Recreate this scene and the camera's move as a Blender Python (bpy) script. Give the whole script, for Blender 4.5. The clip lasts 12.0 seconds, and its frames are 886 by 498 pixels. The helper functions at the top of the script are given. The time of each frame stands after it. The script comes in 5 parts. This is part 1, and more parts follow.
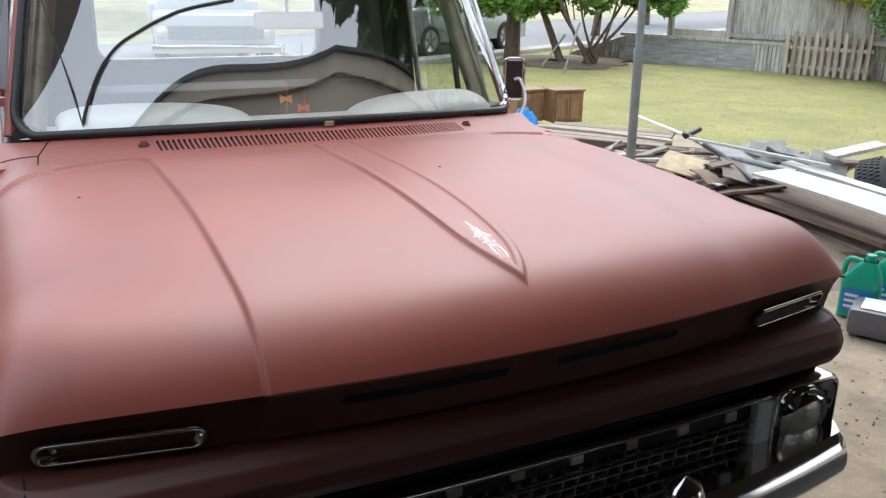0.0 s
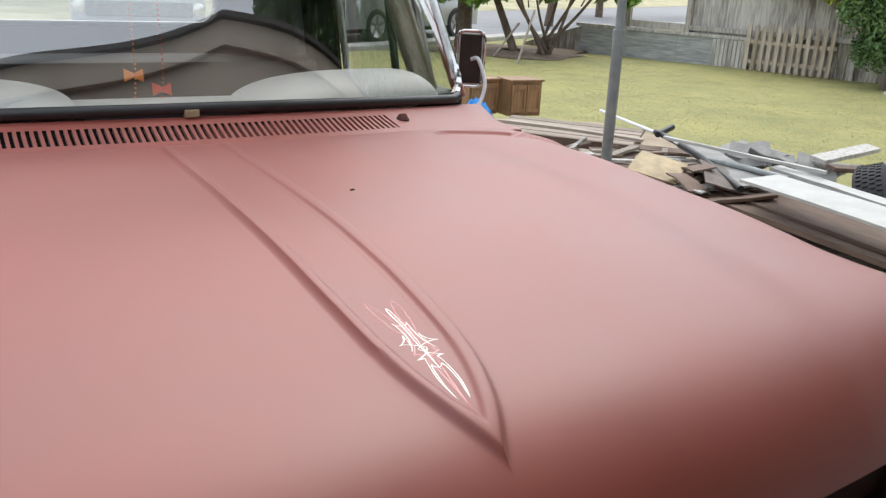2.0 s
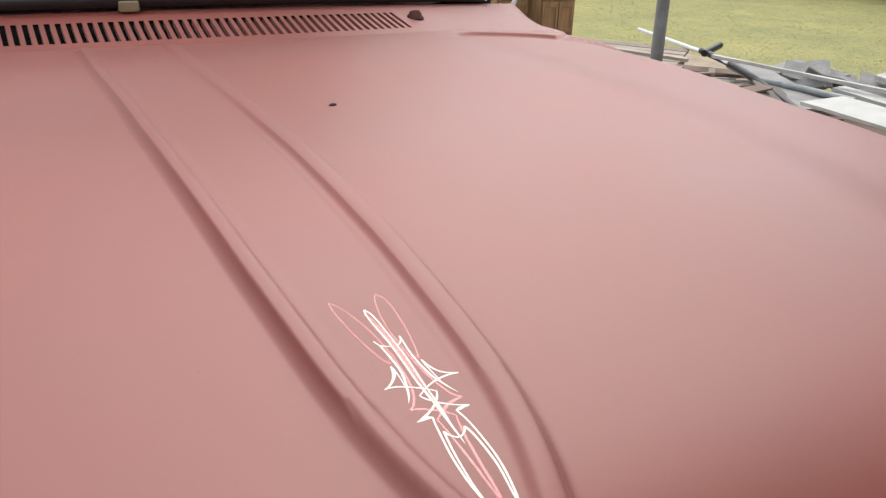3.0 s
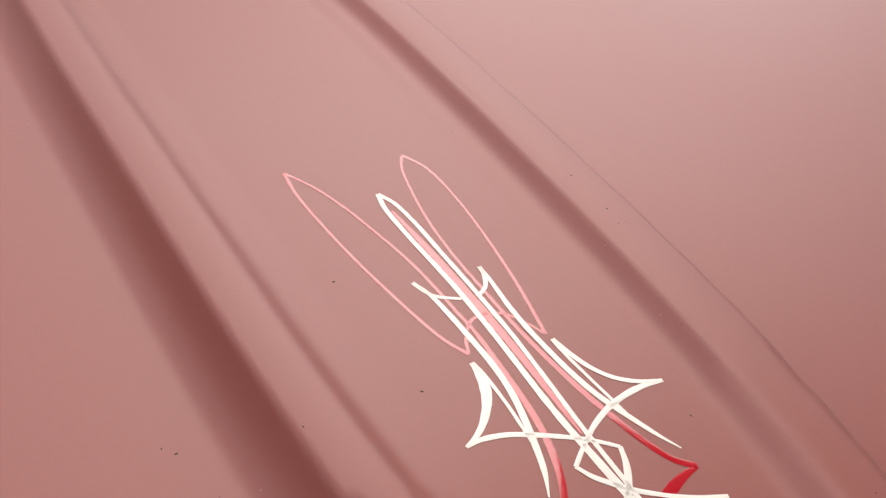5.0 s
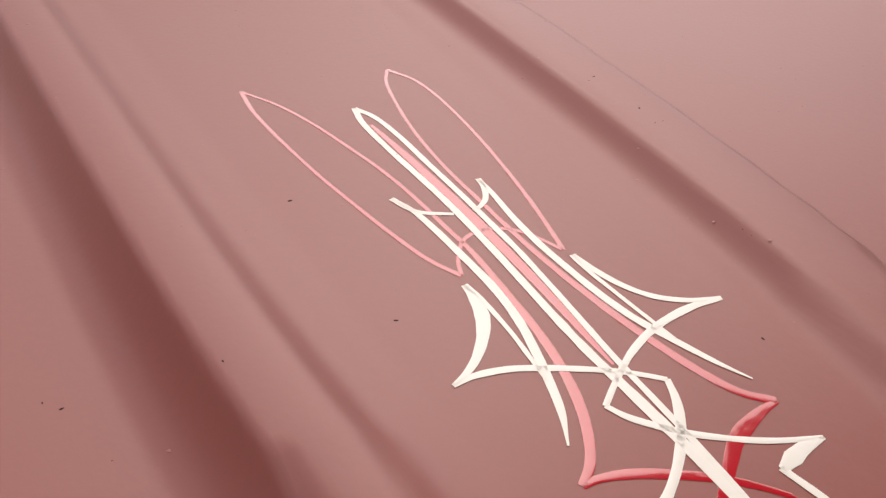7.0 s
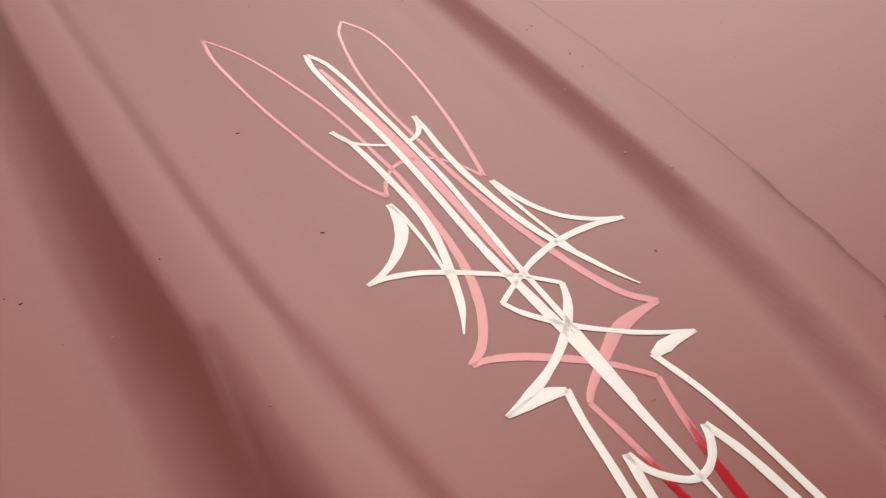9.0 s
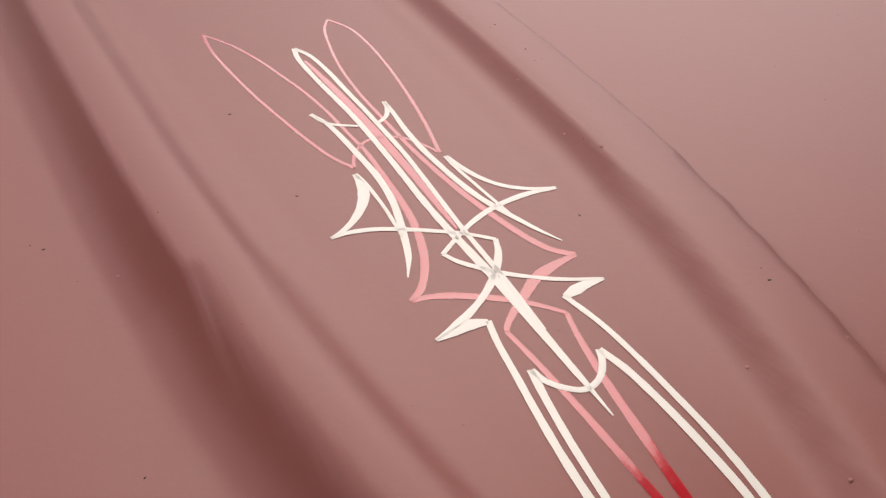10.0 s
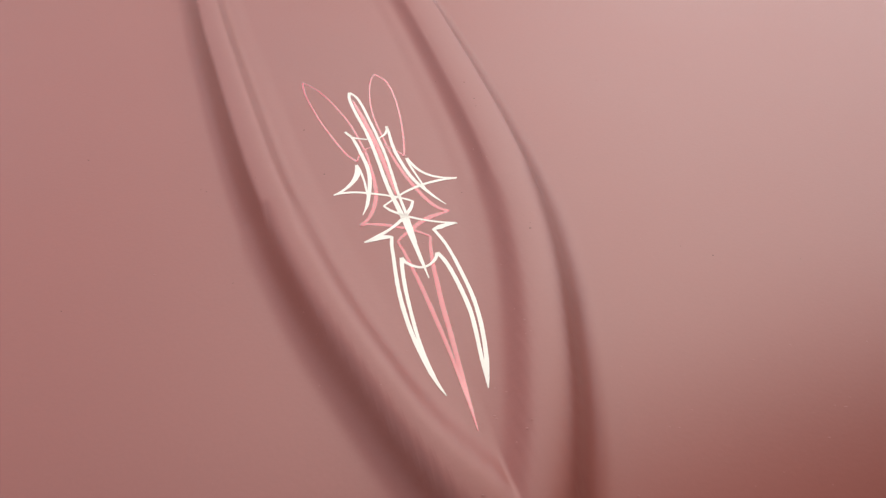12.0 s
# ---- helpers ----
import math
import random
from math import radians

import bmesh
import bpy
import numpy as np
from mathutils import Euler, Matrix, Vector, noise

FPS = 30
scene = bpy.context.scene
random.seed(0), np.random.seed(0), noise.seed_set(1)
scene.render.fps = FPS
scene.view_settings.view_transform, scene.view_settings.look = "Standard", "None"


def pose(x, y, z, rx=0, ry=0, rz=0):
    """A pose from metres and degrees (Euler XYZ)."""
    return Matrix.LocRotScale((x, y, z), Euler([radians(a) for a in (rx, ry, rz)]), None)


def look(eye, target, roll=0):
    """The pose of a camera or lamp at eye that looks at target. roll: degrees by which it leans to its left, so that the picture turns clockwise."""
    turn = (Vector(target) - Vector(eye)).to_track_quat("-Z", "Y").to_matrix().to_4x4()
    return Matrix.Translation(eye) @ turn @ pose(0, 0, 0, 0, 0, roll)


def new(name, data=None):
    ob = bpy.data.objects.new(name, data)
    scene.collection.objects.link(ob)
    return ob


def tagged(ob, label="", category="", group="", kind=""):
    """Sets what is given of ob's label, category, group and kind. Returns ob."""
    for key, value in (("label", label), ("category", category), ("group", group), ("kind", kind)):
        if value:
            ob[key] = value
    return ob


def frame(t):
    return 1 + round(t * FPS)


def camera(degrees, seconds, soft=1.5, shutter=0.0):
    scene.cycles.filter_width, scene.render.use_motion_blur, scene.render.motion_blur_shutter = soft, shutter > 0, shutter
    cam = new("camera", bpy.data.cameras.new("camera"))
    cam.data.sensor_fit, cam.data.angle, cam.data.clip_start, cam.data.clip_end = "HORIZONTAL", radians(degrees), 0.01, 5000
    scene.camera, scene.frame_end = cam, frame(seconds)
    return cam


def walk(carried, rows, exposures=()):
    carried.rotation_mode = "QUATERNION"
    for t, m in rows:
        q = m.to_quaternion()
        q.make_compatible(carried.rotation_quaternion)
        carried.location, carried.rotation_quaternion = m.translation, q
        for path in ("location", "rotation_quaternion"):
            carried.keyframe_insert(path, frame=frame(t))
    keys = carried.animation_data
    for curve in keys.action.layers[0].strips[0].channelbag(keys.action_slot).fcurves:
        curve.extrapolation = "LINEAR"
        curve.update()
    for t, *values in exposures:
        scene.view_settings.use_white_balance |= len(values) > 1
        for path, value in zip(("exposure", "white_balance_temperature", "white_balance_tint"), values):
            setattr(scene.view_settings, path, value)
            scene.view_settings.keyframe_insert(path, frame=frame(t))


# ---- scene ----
cam = camera(54.3, 12.0, soft=1.35, shutter=0.0)
# seconds, eye, target, roll
PATH = [
    (0, (-0.873, -1.364, 1.643), (-0.009, 0.335, 1.035), 1.2),
    (0.5, (-0.742, -1.262, 1.626), (0.056, 0.459, 0.994), 1.8),
    (1, (-0.633, -1.025, 1.571), (0.277, 0.654, 0.979), 2.7),
    (1.1, (-0.616, -0.938, 1.562), (0.36, 0.706, 0.976), 2.8),
    (1.2, (-0.589, -0.886, 1.559), (0.294, 0.796, 0.932), 2.0),
    (1.5, (-0.523, -0.768, 1.547), (0.404, 0.892, 0.928), 2.5),
    (2, (-0.418, -0.581, 1.503), (0.55, 1.054, 0.879), 3.0),
    (2.5, (-0.28, -0.368, 1.437), (0.648, 1.267, 0.755), 2.4),
    (3, (-0.199, -0.211, 1.378), (0.696, 1.399, 0.599), 2.3),
    (3.5, (-0.163, -0.108, 1.336), (0.739, 1.458, 0.478), 3.1),
    (3.7, (-0.139, -0.076, 1.311), (0.718, 1.502, 0.431), 2.5),
    (5.3, (-0.089, 0.095, 1.212), (0.901, 1.491, 0.177), 6.1),
    (5.5, (-0.085, 0.1, 1.206), (0.916, 1.481, 0.162), 6.0),
    (6, (-0.072, 0.101, 1.191), (0.87, 1.566, 0.209), 3.5),
    (6.5, (-0.069, 0.097, 1.186), (0.835, 1.603, 0.229), 1.4),
    (7, (-0.067, 0.092, 1.183), (0.79, 1.62, 0.219), 0.3),
    (8.8, (-0.063, 0.072, 1.18), (0.753, 1.604, 0.187), -0.5),
    (9, (-0.063, 0.07, 1.181), (0.764, 1.593, 0.182), -0.1),
    (9.5, (-0.063, 0.061, 1.181), (0.762, 1.591, 0.193), 0.2),
    (10, (-0.065, 0.042, 1.187), (0.731, 1.584, 0.193), 0.0),
    (10.5, (-0.067, 0.019, 1.193), (0.688, 1.577, 0.191), -0.0),
    (11, (-0.065, -0.019, 1.203), (0.591, 1.588, 0.209), -0.9),
    (11.5, (-0.062, -0.055, 1.216), (0.506, 1.558, 0.178), -1.5),
    (12, (-0.05, -0.12, 1.256), (0.355, 1.558, 0.246), -2.6),
]
walk(cam, [(t, look(e, a, r)) for t, e, a, r in PATH], [(0.0, 1.26, 6250, 8), (0.5, 1.25, 6250, 8), (1.5, 1.08, 6300, 9), (2.3, 1.00, 6620, 9), (3.5, 0.91, 6800, 13), (5.5, 0.72, 7250, 20), (7.5, 0.55, 7250, 20), (9.0, 0.46, 7250, 20), (11.0, 0.46, 7250, 20), (11.5, 0.55, 7250, 19), (12.0, 0.70, 7050, 17)])

# ---- world, sun ----
SUN_EL, SUN_AZ = 56.0, 42.0
world = bpy.data.worlds.new("sky")
scene.world = world
world.use_nodes = True
wn = world.node_tree.nodes
sky = wn.new("ShaderNodeTexSky")
sky.sky_type = "NISHITA"
sky.sun_disc = False
sky.sun_elevation, sky.sun_rotation = radians(SUN_EL), radians(SUN_AZ)
sky.air_density, sky.dust_density, sky.ozone_density = 1.0, 2.5, 1.0
haze = wn.new("ShaderNodeHueSaturation")
haze.inputs["Saturation"].default_value = 0.42
world.node_tree.links.new(sky.outputs[0], haze.inputs["Color"])
cloud = wn.new("ShaderNodeMix")
cloud.data_type = "RGBA"
cloud.inputs["Factor"].default_value = 0.6
cloud.inputs["B"].default_value = (6.05, 6.45, 7.1, 1.0)
world.node_tree.links.new(haze.outputs[0], cloud.inputs["A"])
world.node_tree.links.new(cloud.outputs["Result"], wn["Background"].inputs[0])
wn["Background"].inputs[1].default_value = 0.15
sun = new("sun", bpy.data.lights.new("sun", "SUN"))
sun.data.energy, sun.data.angle, sun.data.color = 0.7, radians(60), (1.0, 0.96, 0.90)
sd = Vector((math.sin(radians(SUN_AZ)) * math.cos(radians(SUN_EL)), math.cos(radians(SUN_AZ)) * math.cos(radians(SUN_EL)), math.sin(radians(SUN_EL))))
sun.matrix_world = look(sd * 30, (0, 0, 0))


# ---- materials ----
def mat(name, base, rough=0.6, metal=0.0, vary=0.15, scale=8.0, bump=0.1, bscale=60.0, spec=0.5, dark=None, coat=0.0, per_piece=0.0):
    """A surface with a coarse and a fine variation of colour, roughness variation and fine relief."""
    m = bpy.data.materials.new(name)
    m.use_nodes = True
    n, l = m.node_tree.nodes, m.node_tree.links
    b = n["Principled BSDF"]
    co = n.new("ShaderNodeTexCoord")
    n1 = n.new("ShaderNodeTexNoise")
    n1.inputs["Scale"].default_value, n1.inputs["Detail"].default_value = scale, 6
    n2 = n.new("ShaderNodeTexNoise")
    n2.inputs["Scale"].default_value, n2.inputs["Detail"].default_value = bscale, 4
    l.new(co.outputs["Object"], n1.inputs["Vector"]), l.new(co.outputs["Object"], n2.inputs["Vector"])
    lo = dark or tuple(c * (1 - vary * 1.6) for c in base)
    hi = tuple(min(1, c * (1 + vary)) for c in base)
    mx = n.new("ShaderNodeMix")
    mx.data_type = "RGBA"
    mx.inputs["A"].default_value, mx.inputs["B"].default_value = (*lo, 1), (*hi, 1)
    ad = n.new("ShaderNodeMath")
    ad.operation = "MULTIPLY_ADD"
    ad.inputs[1].default_value, ad.inputs[2].default_value = 0.35, 0.0
    l.new(n2.outputs["Fac"], ad.inputs[0])
    rp = n.new("ShaderNodeMapRange")
    rp.inputs["From Min"].default_value, rp.inputs["From Max"].default_value = 0.3, 0.7
    l.new(n1.outputs["Fac"], rp.inputs["Value"])
    sm = n.new("ShaderNodeMath")
    sm.operation = "ADD"
    sm.use_clamp = True
    ml = n.new("ShaderNodeMath")
    ml.operation = "MULTIPLY"
    ml.inputs[1].default_value = 0.65
    l.new(rp.outputs[0], ml.inputs[0]), l.new(ml.outputs[0], sm.inputs[0]), l.new(ad.outputs[0], sm.inputs[1])
    fac = sm
    if per_piece:
        oi = n.new("ShaderNodeObjectInfo")
        pm = n.new("ShaderNodeMath")
        pm.operation = "MULTIPLY_ADD"
        pm.use_clamp = True
        pm.inputs[1].default_value = per_piece
        l.new(oi.outputs["Random"], pm.inputs[0]), l.new(sm.outputs[0], pm.inputs[2])
        sub = n.new("ShaderNodeMath")
        sub.operation = "SUBTRACT"
        sub.use_clamp = True
        sub.inputs[1].default_value = per_piece / 2
        l.new(pm.outputs[0], sub.inputs[0])
        fac = sub
    l.new(fac.outputs[0], mx.inputs["Factor"])
    l.new(mx.outputs["Result"], b.inputs["Base Color"])
    rr = n.new("ShaderNodeMapRange")
    rr.inputs["To Min"].default_value, rr.inputs["To Max"].default_value = max(0.02, rough - 0.07), min(1, rough + 0.07)
    l.new(n1.outputs["Fac"], rr.inputs["Value"]), l.new(rr.outputs[0], b.inputs["Roughness"])
    b.inputs["Metallic"].default_value, b.inputs["Specular IOR Level"].default_value = metal, spec
    b.inputs["Coat Weight"].default_value = coat
    if bump:
        bp = n.new("ShaderNodeBump")
        bp.inputs["Strength"].default_value, bp.inputs["Distance"].default_value = bump, 0.01
        l.new(n2.outputs["Fac"], bp.inputs["Height"]), l.new(bp.outputs["Normal"], b.inputs["Normal"])
    return m


def wood(name, base, rough=0.75, stretch=(1, 12, 12), scale=4.0, bump=0.3, per_piece=0.5):
    m = mat(name, base, rough, vary=0.3, scale=scale, bump=bump, bscale=scale * 5, per_piece=per_piece)
    n, l = m.node_tree.nodes, m.node_tree.links
    mp = n.new("ShaderNodeMapping")
    mp.inputs["Scale"].default_value = stretch
    co = [x for x in n if x.type == "TEX_COORD"][0]
    l.new(co.outputs["Object"], mp.inputs["Vector"])
    for x in n:
        if x.type == "TEX_NOISE":
            l.new(mp.outputs[0], x.inputs["Vector"])
    return m


def glass(name, gloss, tint=(1, 1, 1), rough=0.0):
    """Thin pane: clear, with a mirror gloss that grows towards grazing views, the same from both sides."""
    m = bpy.data.materials.new(name)
    m.use_nodes = True
    n, l = m.node_tree.nodes, m.node_tree.links
    n.remove(n["Principled BSDF"])
    lw, pw, ma, tr, gl, mx = (n.new("ShaderNode" + k) for k in ("LayerWeight", "Math", "Math", "BsdfTransparent", "BsdfGlossy", "MixShader"))
    pw.operation, ma.operation = "POWER", "MULTIPLY_ADD"
    pw.inputs[1].default_value = 5.0
    ma.inputs[1].default_value, ma.inputs[2].default_value = 1 - gloss, gloss
    tr.inputs["Color"].default_value = (*tint, 1)
    gl.inputs["Roughness"].default_value = rough
    l.new(lw.outputs["Facing"], pw.inputs[0]), l.new(pw.outputs[0], ma.inputs[0]), l.new(ma.outputs[0], mx.inputs[0])
    l.new(tr.outputs[0], mx.inputs[1]), l.new(gl.outputs[0], mx.inputs[2])
    l.new(mx.outputs[0], n["Material Output"].inputs["Surface"])
    return m


M = dict(
    paint=mat("red_oxide_paint", (0.285, 0.058, 0.038), 0.46, vary=0.09, scale=4, bump=0.012, bscale=700, spec=0.80),
    # darker copy of the red oxide: shade below the lip put into the colour
    under=mat("shaded_red_oxide_paint", (0.10, 0.028, 0.022), 0.5, vary=0.08, scale=6, bump=0.02, bscale=300),
    knob=mat("dark_red_knob", (0.10, 0.035, 0.03), 0.8, vary=0.2, bump=0.02),
    black=mat("black_rubber", (0.018, 0.018, 0.019), 0.45, vary=0.2, scale=20, bump=0.05, bscale=200),
    # near-black for shade inside openings, and for seams, chips and dirt specks
    hole=mat("shade_dirt_black", (0.012, 0.009, 0.008), 0.9, vary=0.2, bump=0),
    chrome=mat("chrome", (0.62, 0.61, 0.6), 0.10, 1.0, vary=0.06, scale=30, bump=0.01, bscale=300),
    dull_chrome=mat("worn_chrome", (0.62, 0.61, 0.59), 0.34, 0.85, vary=0.15, scale=25, bump=0.03, bscale=200),
    ivory=mat("ivory_enamel", (0.93, 0.90, 0.80), 0.22, vary=0.03, scale=60, bump=0.01, bscale=400),
    candy=mat("red_enamel", (0.55, 0.018, 0.03), 0.10, vary=0.05, scale=80, bump=0.01, bscale=500, spec=0.6, coat=0.85),
    dash=mat("cream_vinyl", (0.92, 0.90, 0.85), 0.5, vary=0.05, scale=10, bump=0.05, bscale=250),
    trim=mat("brown_pillar_trim", (0.30, 0.25, 0.19), 0.3, 0.4, vary=0.3, scale=14, bump=0.05),
    cabin=mat("grey_cabin_paint", (0.30, 0.30, 0.315), 0.6, vary=0.1, scale=6, bump=0.03),
    seat=mat("grey_blue_seat_vinyl", (0.06, 0.06, 0.066), 0.55, vary=0.08, scale=9, bump=0.05),
    glass=glass("windshield_glass", 0.27, (0.97, 0.99, 0.98)),
    clear=glass("window_glass", 0.06, (0.93, 0.95, 0.94)),
    smoked=mat("smoked_lens", (0.035, 0.03, 0.028), 0.2, vary=0.2, scale=20, bump=0.05, bscale=80),
    lens=mat("headlight_lens", (0.75, 0.72, 0.64), 0.25, 0.5, vary=0.25, scale=25, bump=0.25, bscale=90, coat=0.4),
    orange=mat("orange_plastic", (0.85, 0.26, 0.05), 0.4, vary=0.08, scale=40, bump=0.02),
    redpl=mat("red_plastic", (0.75, 0.07, 0.04), 0.4, vary=0.08, scale=40, bump=0.02),
    galv=mat("galvanised_steel", (0.27, 0.29, 0.285), 0.55, 0.25, vary=0.22, scale=18, bump=0.06, bscale=120),
    dirt=mat("dry_dirt", (0.36, 0.29, 0.21), 0.95, vary=0.3, scale=2.2, bump=0.9, bscale=30),
    grass=mat("lawn_ground", (0.315, 0.28, 0.105), 0.9, vary=0.22, scale=1.1, bump=0.6, bscale=26, dark=(0.19, 0.205, 0.08)),
    blade=mat("grass_blades", (0.385, 0.34, 0.135), 0.8, vary=0.3, scale=0.7, bump=0, dark=(0.225, 0.235, 0.095)),
    asphalt=mat("grey_asphalt", (0.25, 0.25, 0.255), 0.9, vary=0.1, scale=1.5, bump=0.4, bscale=60),
    straw=mat("dry_bank", (0.38, 0.34, 0.235), 0.95, vary=0.35, scale=0.8, bump=1.0, bscale=8, dark=(0.2, 0.2, 0.08)),
    greywood=wood("weathered_grey_wood", (0.46, 0.44, 0.40), stretch=(9, 9, 1), scale=3.0),
    darkwood=wood("weathered_dark_wood", (0.36, 0.32, 0.28), stretch=(9, 9, 1), scale=3.0),
    plank=wood("weathered_plank", (0.35, 0.30, 0.245), stretch=(1, 12, 12)),
    brownplank=wood("brown_plank", (0.165, 0.11, 0.08), stretch=(1, 12, 12)),
    deck=wood("worn_pallet_plank", (0.31, 0.25, 0.20), stretch=(1, 12, 12)),
    tan=wood("tan_board", (0.42, 0.33, 0.20), stretch=(2, 3, 3), per_piece=0.2),
    greybrown=wood("grey_brown_sheet", (0.17, 0.14, 0.12), stretch=(2, 3, 3), per_piece=0.2),
    whiteplank=mat("white_painted_board", (0.46, 0.46, 0.435), 0.6, vary=0.14, scale=7, bump=0.06, bscale=50),
    picket=wood("tan_grey_picket_wood", (0.47, 0.40, 0.31), stretch=(9, 9, 1), scale=3.0),
    bluewood=wood("blue_grey_old_boards", (0.33, 0.345, 0.34), stretch=(1, 9, 9), scale=3.0, per_piece=0.15),
    cabinet=wood("brown_cabinet_wood", (0.28, 0.155, 0.07), stretch=(8, 8, 1), rough=0.5, bump=0.1, per_piece=0.2),
    tarpaper=mat("grey_roofing_felt", (0.30, 0.295, 0.28), 0.9, vary=0.25, scale=7, bump=0.5, bscale=60, per_piece=0.5),
    tarp=mat("blue_tarp", (0.04, 0.33, 0.80), 0.4, vary=0.25, scale=9, bump=0.3, bscale=20),
    silver=mat("satin_silver_metal", (0.74, 0.73, 0.71), 0.35, 0.10, vary=0.12, scale=25, bump=0.03, bscale=150),
    concrete=mat("concrete", (0.45, 0.43, 0.40), 0.85, vary=0.2, scale=2, bump=0.3, bscale=50),
    gable=mat("gable_siding", (0.52, 0.46, 0.37), 0.8, vary=0.15, scale=3, bump=0.2),
    mulch=mat("brown_mulch", (0.16, 0.115, 0.075), 0.95, vary=0.35, scale=5, bump=1.0, bscale=30),
    # concrete taken down to near-black so that little light bounces off it
    dark_slab=mat("bounce_dimming_concrete", (0.042, 0.040, 0.038), 0.7, vary=0.3, scale=2, bump=0.3, bscale=50),
    wallwood=mat("brown_grey_siding", (0.075, 0.062, 0.048), 0.8, vary=0.15, scale=3, bump=0.2),
    roof=mat("dark_roofing", (0.08, 0.075, 0.07), 0.85, vary=0.2, scale=6, bump=0.4),
    bark=mat("bark", (0.16, 0.12, 0.09), 0.95, vary=0.35, scale=9, bump=0.9, bscale=25),
    leaf=mat("green_leaves", (0.17, 0.30, 0.05), 0.55, vary=0.5, scale=1.3, bump=0, dark=(0.035, 0.085, 0.018)),
    leafy=mat("yellow_green_leaves", (0.40, 0.44, 0.07), 0.55, vary=0.45, scale=1.6, bump=0, dark=(0.08, 0.13, 0.025)),
    leafd=mat("dark_green_leaves", (0.13, 0.22, 0.07), 0.6, vary=0.5, scale=1.6, bump=0, dark=(0.02, 0.05, 0.018)),
    tyre=mat("tyre_rubber", (0.03, 0.03, 0.032), 0.75, vary=0.2, scale=12, bump=0.2),
    jug_green=mat("green_plastic", (0.005, 0.32, 0.20), 0.35, vary=0.06, scale=20, bump=0.02),
    jug_blue=mat("blue_label", (0.02, 0.22, 0.50), 0.4, vary=0.1, scale=20, bump=0.0),
    jug_grey=mat("grey_plastic", (0.13, 0.135, 0.15), 0.4, vary=0.1, scale=20, bump=0.03),
    white=mat("white_plastic", (0.75, 0.76, 0.78), 0.4, vary=0.06, scale=20, bump=0.02),
    carpaint=mat("grey_car_paint", (0.36, 0.38, 0.40), 0.25, 0.3, vary=0.05, scale=5, bump=0, coat=0.5),
    carwhite=mat("white_car_paint", (0.52, 0.53, 0.54), 0.3, 0.0, vary=0.05, scale=5, bump=0, coat=0.5),
    cardark=mat("dark_car_glass", (0.02, 0.022, 0.025), 0.08, 0.0, vary=0.1, bump=0),
)

for k, lo, hi in (("darkwood", (0.15, 0.125, 0.105), (0.56, 0.53, 0.49)), ("greywood", (0.24, 0.22, 0.20), (0.60, 0.58, 0.54)), ("picket", (0.26, 0.21, 0.15), (0.56, 0.49, 0.40)), ("bluewood", (0.20, 0.215, 0.215), (0.44, 0.45, 0.44))):
    for nd in M[k].node_tree.nodes:
        if nd.type == "MIX":
            nd.inputs["A"].default_value, nd.inputs["B"].default_value = (*lo, 1), (*hi, 1)
        elif nd.type == "MAP_RANGE" and nd.inputs["From Min"].default_value > 0:
            nd.inputs["From Min"].default_value, nd.inputs["From Max"].default_value = 0.36, 0.64
blade_nodes = M["blade"].node_tree
island = blade_nodes.nodes.new("ShaderNodeNewGeometry")
for nd in blade_nodes.nodes:
    if nd.type == "MIX":
        blade_nodes.links.new(island.outputs["Random Per Island"], nd.inputs["Factor"])
for k in ("grass", "straw", "dirt"):
    for nd in M[k].node_tree.nodes:
        if nd.type == "TEX_NOISE":
            nd.inputs["Detail"].default_value, nd.inputs["Roughness"].default_value = 12, 0.72
        if nd.type == "MAP_RANGE" and nd.inputs["From Min"].default_value > 0:
            nd.inputs["From Min"].default_value, nd.inputs["From Max"].default_value = 0.37, 0.63


M["paint"].node_tree.nodes["Principled BSDF"].inputs["Sheen Weight"].default_value = 0.20
M["paint"].node_tree.nodes["Principled BSDF"].inputs["Sheen Roughness"].default_value = 0.45


# ---- mesh helpers ----
def mesh_ob(name, bm, material, parent=None, label="", smooth=False):
    me = bpy.data.meshes.new(name)
    bm.normal_update()
    bm.to_mesh(me)
    bm.free()
    me.materials.append(M[material])
    if smooth:
        me.polygons.foreach_set("use_smooth", [True] * len(me.polygons))
        me.set_sharp_from_angle(angle=radians(40))
    ob = new(name, me)
    ob.parent = parent
    if label:
        ob["label"] = label
    return ob


def part(name, bm, material, parent, label="", smooth=False):
    return mesh_ob(name, bm, material, parent, label, smooth)


def thing(name, at, label, category, group="", kind=""):
    ob = new(name)
    ob.empty_display_size = 0.1
    ob.matrix_basis = at if isinstance(at, Matrix) else Matrix.Translation(at)
    return tagged(ob, label, category, group, kind)


def box(bm, x0, x1, y0, y1, z0, z1, bev=0.0, m=None):
    r = bmesh.ops.create_cube(bm, size=1)
    vs = r["verts"]
    bmesh.ops.scale(bm, vec=(x1 - x0, y1 - y0, z1 - z0), verts=vs)
    bmesh.ops.translate(bm, vec=((x0 + x1) / 2, (y0 + y1) / 2, (z0 + z1) / 2), verts=vs)
    if bev:
        es = list({e for v in vs for e in v.link_edges})
        o = bmesh.ops.bevel(bm, geom=es, offset=bev, segments=2, affect="EDGES", profile=0.6)
        vs = list({v for f in o["faces"] for v in f.verts} | {v for v in vs if v.is_valid})
    if m is not None:
        bmesh.ops.transform(bm, matrix=m, verts=list({v for v in vs if v.is_valid}))
    return bm


def boxes(*specs, bev=0.0):
    bm = bmesh.new()
    for s in specs:
        box(bm, *s, bev=bev)
    return bm


